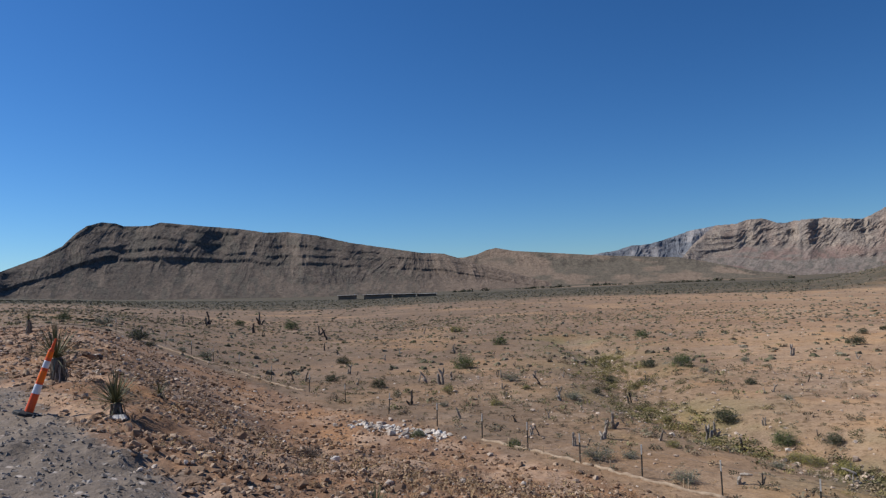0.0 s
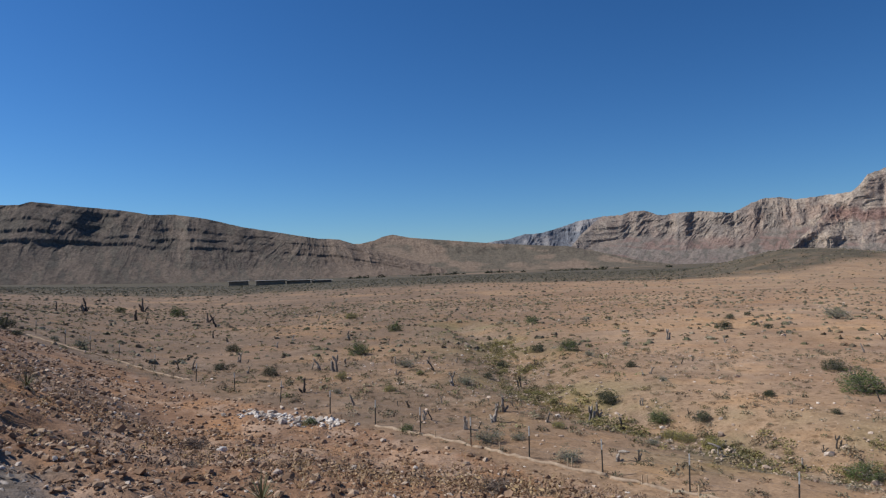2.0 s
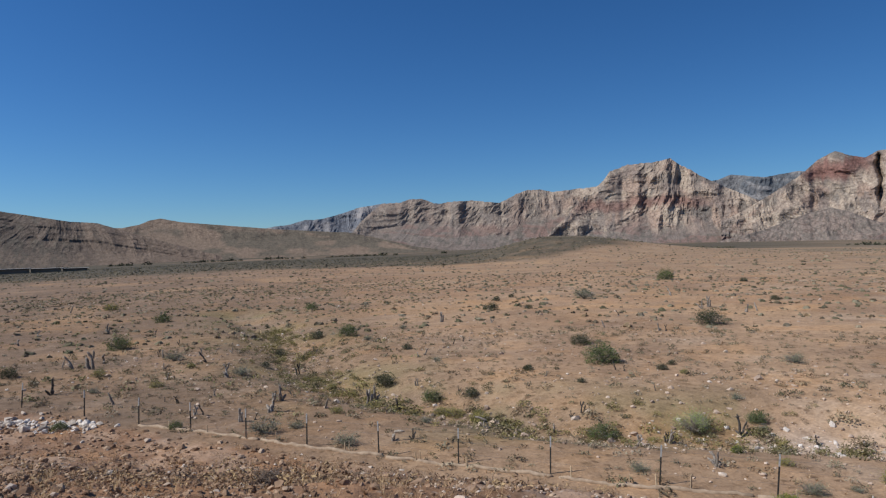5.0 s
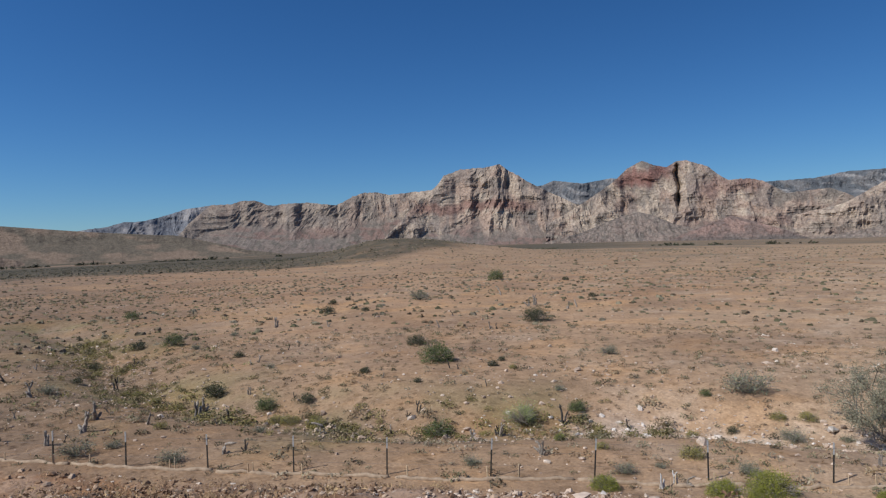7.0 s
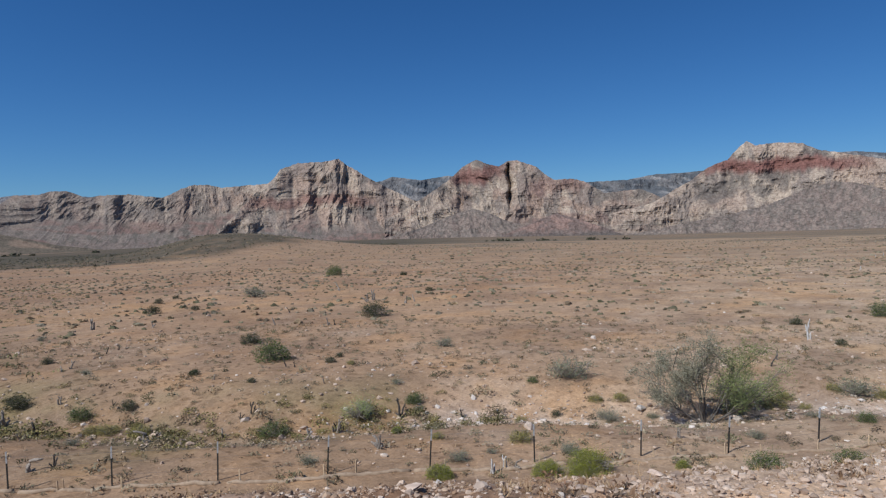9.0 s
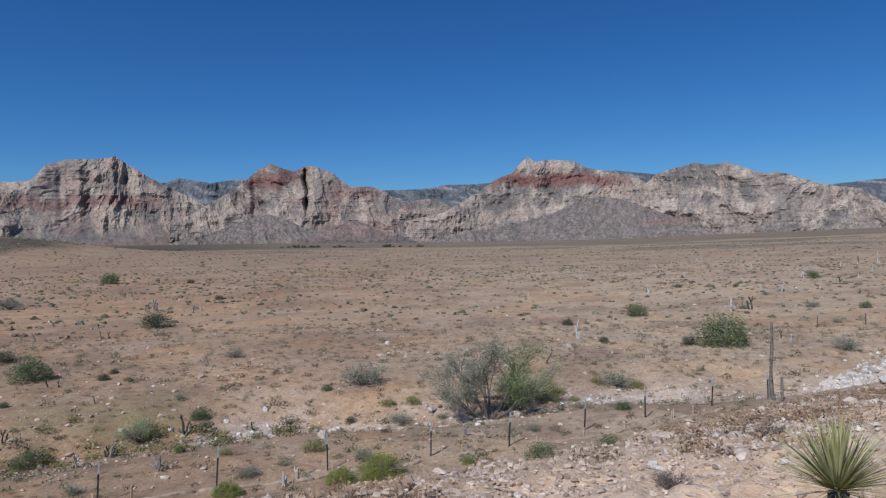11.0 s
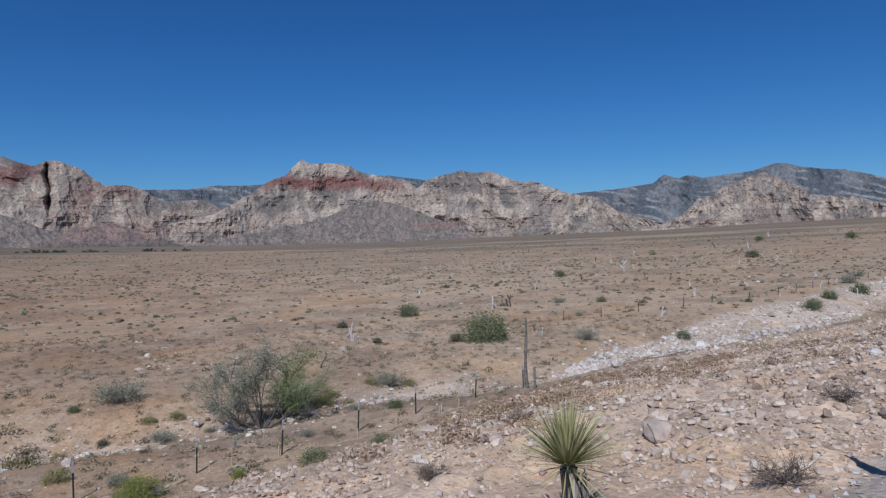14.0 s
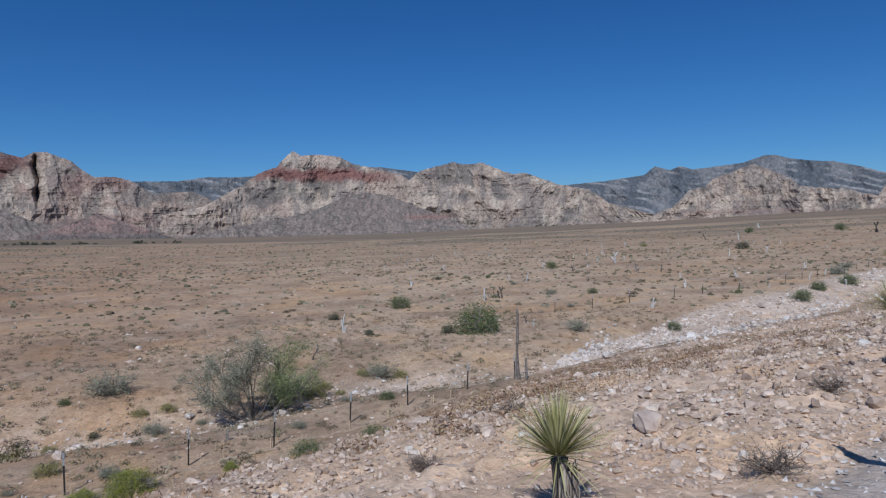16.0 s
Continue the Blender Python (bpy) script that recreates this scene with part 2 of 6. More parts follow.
def rock_material():
    """Cliffs: the rock's own strata come with the mesh; stains, cracks and scree here."""
    m, nt, b = material("cliff_rock", 0.95)
    tint = attribute(nt, "tint")
    a = noise_node(nt, 0.075, 9, 0.74)
    tc = nt.nodes.new("ShaderNodeTexCoord")
    mp = nt.nodes.new("ShaderNodeMapping")
    mp.inputs["Scale"].default_value = (0.05, 0.05, 0.02)
    n = nt.nodes.new("ShaderNodeTexNoise")
    n.inputs["Scale"].default_value, n.inputs["Detail"].default_value, n.inputs["Roughness"].default_value = 1.0, 7, 0.65
    nt.links.new(tc.outputs["Object"], mp.inputs[0])
    nt.links.new(mp.outputs[0], n.inputs["Vector"])
    c = mix(nt, 1.0, tint.outputs["Color"], ramp(nt, a.outputs["Fac"], [(0.32, (0.74, 0.73, 0.73)), (0.5, (1.0, 1.0, 1.0)), (0.68, (1.22, 1.21, 1.20))]), "MULTIPLY")
    steep = nt.nodes.new("ShaderNodeMath")
    steep.operation = "MAXIMUM"
    steep.inputs[1].default_value = 0.45
    nt.links.new(attribute(nt, "cliff").outputs["Fac"], steep.inputs[0])
    c = mix(nt, steep.outputs[0], c, mix(nt, 1.0, c, ramp(nt, n.outputs["Fac"], [(0.36, (0.74, 0.72, 0.72)), (0.47, (0.98, 0.97, 0.97)), (0.62, (1.10, 1.10, 1.10))]), "MULTIPLY"))
    # joints that break the rock into blocks
    warp = nt.nodes.new("ShaderNodeVectorMath")
    warp.operation = "MULTIPLY_ADD"
    warp.inputs[1].default_value = (26, 26, 26)
    nt.links.new(a.outputs["Color"], warp.inputs[0])
    nt.links.new(tc.outputs["Object"], warp.inputs[2])
    tall = nt.nodes.new("ShaderNodeMapping")
    tall.inputs["Scale"].default_value = (0.030, 0.030, 0.017)
    nt.links.new(warp.outputs[0], tall.inputs[0])
    v = nt.nodes.new("ShaderNodeTexVoronoi")
    v.feature = "DISTANCE_TO_EDGE"
    v.inputs["Scale"].default_value = 1.0
    nt.links.new(tall.outputs[0], v.inputs["Vector"])
    joint = ramp(nt, v.outputs["Distance"], [(0.0, (0.68, 0.66, 0.66)), (0.08, (1, 1, 1))])
    c = mix(nt, steep.outputs[0], c, mix(nt, 1.0, c, joint, "MULTIPLY"))
    crack = nt.nodes.new("ShaderNodeTexVoronoi")
    crack.feature = "DISTANCE_TO_EDGE"
    crack.inputs["Scale"].default_value = 2.6
    nt.links.new(tall.outputs[0], crack.inputs["Vector"])
    c = mix(nt, steep.outputs[0], c, mix(nt, 1.0, c, ramp(nt, crack.outputs["Distance"], [(0.0, (0.82, 0.80, 0.80)), (0.10, (1.01, 1.01, 1.01)), (0.3, (1.04, 1.04, 1.03))]), "MULTIPLY"))
    # brush on the scree
    brush = noise_node(nt, 0.16, 3, 0.6)
    c = mix(nt, 1.0, c, ramp(nt, brush.outputs["Fac"], [(0.36, (0.74, 0.75, 0.72)), (0.46, (1.0, 1.0, 1.0)), (0.66, (1.07, 1.06, 1.05))]), "MULTIPLY")
    nt.links.new(c, b.inputs["Base Color"])
    bump(nt, b, n.outputs["Fac"], 0.7, 6.0)
    return m


def plant_material():
    """Each plant has its own tone; each sprig a little of its own."""
    m, nt, b = material("low_scrub", 0.95)
    g = nt.nodes.new("ShaderNodeNewGeometry")
    c = mix(nt, 1.0, attribute(nt, "tint").outputs["Color"], ramp(nt, g.outputs["Random Per Island"], [(0, (0.78, 0.78, 0.78)), (1, (1.22, 1.22, 1.22))]), "MULTIPLY")
    nt.links.new(c, b.inputs["Base Color"])
    return m


M_GROUND, M_ROCKFACE = ground_material(), rock_material()
# ---- kit for building things ----
rng = np.random.RandomState(11)


def join(pieces):
    """Pieces of (verts, faces) with the same face size into one."""
    vs, fs, n = [], [], 0
    for v, f in pieces:
        vs.append(v)
        fs.append(np.asarray(f) + n)
        n += len(v)
    return np.vstack(vs), np.vstack(fs)


def tube(path, radii, sides=6, cap=True):
    """A tapered tube along a path, as quads."""
    path, radii = np.asarray(path, float), np.asarray(radii, float)
    t = np.gradient(path, axis=0)
    t /= np.linalg.norm(t, axis=1)[:, None] + 1e-9
    ref = np.where(np.abs(t[:, 2:3]) > 0.9, [[1.0, 0, 0]], [[0, 0, 1.0]])
    u = np.cross(t, ref)
    u /= np.linalg.norm(u, axis=1)[:, None] + 1e-9
    w = np.cross(t, u)
    a = np.arange(sides) * 2 * np.pi / sides
    ring = u[:, None] * np.cos(a)[None, :, None] + w[:, None] * np.sin(a)[None, :, None]
    v = (path[:, None] + ring * radii[:, None, None]).reshape(-1, 3)
    f = grid_faces(len(path), sides, True)
    if cap:
        n = len(v)
        v = np.vstack([v, path[0], path[-1]])
        last = (len(path) - 1) * sides
        caps = [(n, (k + 1) % sides, k, n) for k in range(sides)] + [(n + 1, last + k, last + (k + 1) % sides, n + 1) for k in range(sides)]
        f = np.vstack([f, [(q[0], q[1], q[2], q[2]) for q in caps]])
    return v, f


def clean_mesh(name, v, f, mat, smooth=False):
    """Mesh from quads of which some are triangles (a corner twice)."""
    me = bpy.data.meshes.new(name)
    faces = [tuple(dict.fromkeys(q)) for q in np.asarray(f).tolist()]
    me.from_pydata(np.asarray(v).tolist(), [], [q for q in faces if len(q) > 2])
    me.materials.append(mat)
    me.polygons.foreach_set("use_smooth", np.full(len(me.polygons), smooth))
    return me


def part(name, me, parent, label=""):
    ob = new(name, me)
    ob.parent = parent
    if label:
        ob["label"] = label
    return ob


def holder(name, label, category, group="", m=None):
    ob = new(name)
    ob.empty_display_size = 0.1
    if m is not None:
        ob.matrix_basis = m
    return tagged(ob, label, category, group)


def on_ground(x, y, turn=0.0, size=1.0, sink=0.0, lean=(0.0, 0.0)):
    z = float(ground_z(np.array([x]), np.array([y]))[0])
    return pose(x, y, z - sink, lean[0], lean[1], turn) @ Matrix.Diagonal((size, size, size, 1))


def ico():
    p = (1 + 5 ** 0.5) / 2
    v = np.array([(-1, p, 0), (1, p, 0), (-1, -p, 0), (1, -p, 0), (0, -1, p), (0, 1, p), (0, -1, -p), (0, 1, -p), (p, 0, -1), (p, 0, 1), (-p, 0, -1), (-p, 0, 1)], float)
    f = np.array([(0, 11, 5), (0, 5, 1), (0, 1, 7), (0, 7, 10), (0, 10, 11), (1, 5, 9), (5, 11, 4), (11, 10, 2), (10, 7, 6), (7, 1, 8),
                  (3, 9, 4), (3, 4, 2), (3, 2, 6), (3, 6, 8), (3, 8, 9), (4, 9, 5), (2, 4, 11), (6, 2, 10), (8, 6, 7), (9, 8, 1)])
    return v / np.linalg.norm(v[0]), f


ICO_V, ICO_F = ico()


def ico2():
    v, f = ICO_V.tolist(), []
    mid = {}

    def m(a, b):
        k = (min(a, b), max(a, b))
        if k not in mid:
            q = (np.array(v[a]) + np.array(v[b])) / 2
            v.append((q / np.linalg.norm(q)).tolist())
            mid[k] = len(v) - 1
        return mid[k]
    for a, b, c in ICO_F.tolist():
        x, y, z = m(a, b), m(b, c), m(c, a)
        f += [(a, x, z), (x, b, y), (z, y, c), (x, y, z)]
    return np.array(v), np.array(f)


ICO2_V, ICO2_F = ico2()


def rock_shape(r, fine=True):
    """An angular stone: a ball cut flat by a handful of planes."""
    v = (ICO2_V if fine else ICO_V).copy() * 1.15
    for _ in range(9 if fine else 6):
        n = r.normal(size=3)
        n /= np.linalg.norm(n)
        over = np.maximum(v @ n - r.uniform(0.55, 0.9), 0)
        v = v - over[:, None] * n
    return v * np.array([1.0, r.uniform(0.6, 0.95), r.uniform(0.45, 0.75)])


def turn_z(v, a):
    c, s = np.cos(a), np.sin(a)
    return v @ np.array([[c, s, 0], [-s, c, 0], [0, 0, 1.0]])


OCTA_V = np.array([(1, 0, 0), (0, 1, 0), (-1, 0, 0), (0, -1, 0), (0, 0, 1), (0, 0, -1)], float)
OCTA_F = np.array([(0, 1, 4), (1, 2, 4), (2, 3, 4), (3, 0, 4), (1, 0, 5), (2, 1, 5), (3, 2, 5), (0, 3, 5)])


def scatter_rocks(xy, sizes, seed, sink=0.3, cheap=False, half=False):
    """Loose stones over the ground as one array mesh."""
    r = np.random.RandomState(seed)
    if cheap:
        base_f = OCTA_F
        shapes = np.array([(OCTA_V * (1.0, 0.75, 0.6) + r.normal(0, 0.22, (6, 3))) for _ in range(24)])
    else:
        base_f = ICO_F
        shapes = np.array([rock_shape(r, False) + r.normal(0, 0.11, (12, 3)) for _ in range(24)])
    if half:
        # small pebbles show their upper faces only
        base_f = base_f[:4]
    n = len(xy)
    pick, a = r.randint(len(shapes), size=n), r.uniform(0, 6.28, n)
    v = shapes[pick] * np.asarray(sizes)[:, None, None]
    c, s = np.cos(a)[:, None], np.sin(a)[:, None]
    v = np.stack([v[..., 0] * c - v[..., 1] * s, v[..., 0] * s + v[..., 1] * c, v[..., 2]], -1)
    z = ground_z(xy[:, 0], xy[:, 1]) + np.asarray(sizes) * (0.5 - sink)
    v = v + np.c_[xy, z][:, None, :]
    f = base_f[None] + (np.arange(n) * v.shape[1])[:, None, None]
    return v.reshape(-1, 3), f.reshape(-1, 3)


def blades(r, n, spread, length, width, up=0.6, droop=0.25, seg=2):
    """n grass-like blades from one root, each a tapering strip of seg quads."""
    pieces = []
    for _ in range(n):
        a, tilt = r.uniform(0, 2 * np.pi), r.uniform(0.05, 1.0) * (1 - up) * 1.5 + 0.05
        d = np.array([np.cos(a) * np.sin(tilt), np.sin(a) * np.sin(tilt), np.cos(tilt)])
        side = np.array([-np.sin(a), np.cos(a), 0])
        ln = length * r.uniform(0.6, 1.1)
        root = np.array([np.cos(a), np.sin(a), 0]) * spread * r.uniform(0, 1)
        v = []
        for k in range(seg + 1):
            s = k / seg
            p = root + d * ln * s + np.array([np.cos(a), np.sin(a), -0.8]) * droop * ln * s * s
            w = width * (1 - s) * 0.5 + width * 0.06
            v += [p - side * w, p + side * w]
        pieces.append((np.array(v), [(2 * k, 2 * k + 1, 2 * k + 3, 2 * k + 2) for k in range(seg)]))
    return join(pieces)


def sprigs(r, centres, size, flat=0.5, broad=0.24):
    """Small leaf-shaped quads about given centres."""
    n = len(centres)
    a, b = r.normal(size=(n, 3)), r.normal(size=(n, 3))
    a[:, 2] *= flat
    a /= np.linalg.norm(a, axis=1)[:, None]
    b -= (a * b).sum(1)[:, None] * a
    b /= np.linalg.norm(b, axis=1)[:, None]
    s = size * r.uniform(0.6, 1.4, (n, 1))
    v = np.stack([centres - a * s, centres + b * s * broad, centres + a * s, centres - b * s * broad], 1).reshape(-1, 3)
    return v, np.arange(4 * n).reshape(-1, 4)


def twigs(r, n, height, width, bend=0.3, radius=0.012, sides=3, fork=2):
    """Stems that fan out from the root and fork; gives the mesh and points along the outer stems."""
    pieces, outer = [], []
    for _ in range(n):
        a, reach = r.uniform(0, 2 * np.pi), width * 0.5 * np.sqrt(r.uniform(0.02, 1))
        h = height * r.uniform(0.55, 1.0) * np.sqrt(max(1 - (reach / (width * 0.62)) ** 2, 0.12))
        tip = np.array([np.cos(a) * reach, np.sin(a) * reach, h])
        mid = tip * (0.32, 0.32, 0.55) + r.normal(0, bend * 0.16 * width, 3) * (1, 1, 0.4)
        s = np.linspace(0, 1, 5)[:, None]
        path = 2 * s * (1 - s) * mid + s * s * tip
        pieces.append(tube(path, np.linspace(radius, radius * 0.3, 5), sides, False))
        outer.append(path[2:])
        for _ in range(fork):
            k = r.randint(2, 4)
            end = path[k] + (tip - path[k]) * r.uniform(0.4, 0.9) + r.normal(0, 0.14 * width, 3)
            end[2] = max(end[2], 0.08 * height)
            q = np.array([path[k], (path[k] + end) / 2 + r.normal(0, 0.03 * width, 3), end])
            pieces.append(tube(q, [radius * 0.5, radius * 0.35, radius * 0.15], sides, False))
            outer.append(q[1:])
    return join(pieces), np.vstack(outer)
# ---- meshes from arrays ----
def np_mesh(name, verts, faces, mats=(), face_mat=None, attrs=None, smooth=False):
    verts, faces = np.asarray(verts, np.float32), np.asarray(faces, np.int32)
    me = bpy.data.meshes.new(name)
    k = faces.shape[1]
    me.vertices.add(len(verts))
    me.vertices.foreach_set("co", verts.ravel())
    me.loops.add(faces.size)
    me.loops.foreach_set("vertex_index", faces.ravel())
    me.polygons.add(len(faces))
    me.polygons.foreach_set("loop_start", np.arange(0, faces.size, k, dtype=np.int32))
    me.polygons.foreach_set("loop_total", np.full(len(faces), k, np.int32))
    for m in mats:
        me.materials.append(m)
    if face_mat is not None:
        me.polygons.foreach_set("material_index", np.asarray(face_mat, np.int32))
    me.polygons.foreach_set("use_smooth", np.full(len(faces), smooth))
    for key, a in (attrs or {}).items():
        if a.ndim == 2:
            at = me.attributes.new(key, "FLOAT_COLOR", "POINT")
            at.data.foreach_set("color", np.c_[a, np.ones(len(a))].astype(np.float32).ravel())
        else:
            at = me.attributes.new(key, "FLOAT", "POINT")
            at.data.foreach_set("value", a.astype(np.float32))
    me.update(calc_edges=True)
    me.validate()
    return me


def grid_faces(rows, cols, wrap=False):
    r, c = np.meshgrid(np.arange(rows - 1), np.arange(cols if wrap else cols - 1), indexing="ij")
    c2 = (c + 1) % cols
    return np.stack([r * cols + c, r * cols + c2, (r + 1) * cols + c2, (r + 1) * cols + c], -1).reshape(-1, 4)


def blend(a, b, t):
    return a * (1 - t[:, None]) + np.array(b) * t[:, None]


def build_ground():
    az = np.radians(np.concatenate([np.arange(-42, 134, 0.46), np.arange(134, 318, 3.0)]))
    rad = np.concatenate([np.linspace(0.02, 2.8, 9), np.exp(np.arange(np.log(3), np.log(4600), 0.0215))])
    rr, aa = np.meshgrid(rad, az, indexing="ij")
    x, y = (rr * np.sin(aa)).ravel(), (rr * np.cos(aa)).ravel()
    z = ground_z(x, y)
    deg, d = np.degrees(np.arctan2(x, y)), np.hypot(x, y)
    dt = soft_interp(deg, TOE_AZ, TOE_D)
    # the bearing, run back to nought behind the road
    around = np.where(deg < -90, -180 - deg, np.where(deg > 135, 135 - 3 * (deg - 135), deg))
    # gravel seen with the sun behind is painted brighter, against the sun darker
    frontlit = step(-4, 4, x * 0.629 - y * 0.777 + 3 * (fbm(x / 3, y / 3, 2) - 0.5))
    soil = blend(np.tile((0.372, 0.247, 0.154), (len(x), 1)), (0.41, 0.288, 0.187), step(0.4, 0.62, fbm(x / 18, y / 18, 3)))
    soil = blend(soil, (0.395, 0.306, 0.216), step(48, 88, around) * 0.95)
    soil = blend(soil, (0.42, 0.288, 0.18), step(0.55, 0.75, fbm(x / 11 + 3, y / 11 + 8, 3)) * 0.35 * (1 - 0.6 * step(40, 75, around)))
    soil = blend(soil, (0.190, 0.140, 0.098), (1 - step(0, 34, around)) * 0.9)
    soil = soil * (0.94 + 0.17 * step(50, 85, around))[:, None]
    # older unburnt scrub beyond the burnt ground
    edge = np.interp(deg, [-60, -33, -22, -9, 10, 27, 36, 41, 46, 60, 90, 125], [330, 330, 300, 330, 390, 300, 330, 430, 560, 700, 750, 800])
    scrub = step(0.92, 1.08, d / (edge * (0.9 + 0.2 * fbm(x / 60, y / 60, 3))))
    soil = blend(soil, (0.30, 0.228, 0.155), step(80, 280, d) * 0.5 * step(15, 35, around))
    soil = blend(soil, (0.088, 0.081, 0.057), scrub * (0.95 - 0.45 * step(50, 62, around)))
    belt = step(0.46, 0.60, fbm(x / 55 + 4, y / 55, 4)) * step(170, 420, d) * step(44, 60, around)
    soil = blend(soil, (0.175, 0.155, 0.115), belt * 0.8)
    # fire-browned patches and pale crusts on the burnt plain
    near = 1 - step(250, 600, d)
    soil = blend(soil, (0.245, 0.172, 0.118), step(0.50, 0.66, fbm(x / 5.5 + 11, y / 5.5, 4)) * 0.55 * near)
    soil = blend(soil, (0.47, 0.375, 0.285), step(0.62, 0.74, fbm(x / 3.7 + 31, y / 3.7, 4)) * (0.2 + 0.4 * step(30, 70, around)) * near)
    soil = blend(soil, (0.43, 0.285, 0.160), step(0.60, 0.76, fbm(x / 16 + 51, y / 16, 3)) * 0.4 * near * step(30, 60, d))
    for d0 in (498, 530):
        soil = blend(soil, (0.36, 0.29, 0.21), np.exp(-((d - d0 - 14 * fbm(x / 40, y / 40, 2)) / 5) ** 2) * step(31, 34, around) * (1 - step(44, 50, around)) * 0.8)
    pale = step(0.5, 0.72, fbm(x / 300 + 3, y / 300, 3)) * step(900, 1300, d) * step(0, 10, deg)
    soil = blend(soil, (0.27, 0.20, 0.14), pale * 0.8)
    wash = to_line(x, y, WASH)
    chan = (d - np.interp(deg, CHAN_AZ, CHAN_IN)) / (np.interp(deg, CHAN_AZ, CHAN_OUT) - np.interp(deg, CHAN_AZ, CHAN_IN))
    white = np.where(deg > 50, 1.0, 0.2) * np.exp(-(wash / 1.7) ** 2) * (deg < 100)
    white = np.maximum(white, step(-0.05, 0.08, chan) * (1 - step(0.8, 1.1, chan)) * step(98.2, 100.5, around) * (1 - step(126, 129, around)))
    white = white * step(0.34, 0.6, fbm(x / 2.3, y / 2.3, 3) + 0.2 * (deg > 97))
    soil = blend(soil, (0.56, 0.47, 0.39), white)
    green = np.exp(-(wash / 5.0) ** 2) * (deg < 50) * step(0.45, 0.7, fbm(x / 4 + 2, y / 4, 3))
    soil = blend(soil, (0.23, 0.21, 0.10), green * 0.8)
    soil = blend(soil, (0.21, 0.165, 0.105), np.exp(-(wash / 7.0) ** 2) * (deg < 52) * 0.35)
    edge_d = np.interp(deg, TOE_AZ, EDGE_D)
    bank = d < edge_d
    t = np.clip(d / edge_d, 0, 1)
    b_col = blend(np.tile((0.250, 0.156, 0.098), (len(x), 1)), (0.59, 0.462, 0.345), step(48, 80, around))
    b_col = blend(b_col, (0.38, 0.225, 0.12), step(0.52, 0.68, fbm(x / 2.6, y / 2.6 + 7, 3)) * (0.7 - 0.45 * step(50, 80, around)))
    b_col = blend(b_col, (0.45, 0.34, 0.26), step(0.55, 0.7, fbm(x / 1.4 + 21, y / 1.4, 3)) * 0.6)
    soil = np.where((step(0.93, 1.0, t) < 0.5)[:, None], b_col, soil)
    side = (x * 0.777 + y * 0.629) - 2.2 + 1.5 * (fbm(x / 1.3, y / 1.3, 3) - 0.5)
    gravel = 1 - step(-0.15, 0.35, side)
    soil = blend(soil, (0.195, 0.168, 0.143), gravel)
    soil = blend(soil, (0.40, 0.355, 0.315), gravel * frontlit)
    soil = soil * (1 + 0.2 * gravel * frontlit)[:, None]
    stony = np.clip(0.55 * bank + (0.9 - 0.65 * frontlit) * gravel + 0.6 * white + 0.12, 0, 1) * (1 - step(60, 140, d))
    me = np_mesh("ground", np.c_[x, y, z], grid_faces(len(rad), len(az), True), [M_GROUND], attrs={"tint": soil, "stony": stony, "plain": np.where(bank, 0.35, 1.0) * (1 - gravel)}, smooth=True)
    tagged(new("ground", me), "stony reddish desert ground with gravel shoulder and dry wash", "ground", kind="structure")


build_ground()


# ---- mountains ----
def billow(x, y, octaves=3, gain=0.5):
    """Rounded swells parted by sharp creases, in 0..1."""
    total, amp, size = 0.0, 1.0, 0.0
    for k in range(octaves):
        total = total + amp * np.abs(2 * vnoise(x * 2 ** k + 13.7 * k, y * 2 ** k + 7.9 * k) - 1)
        size += amp
        amp *= gain
    return total / size


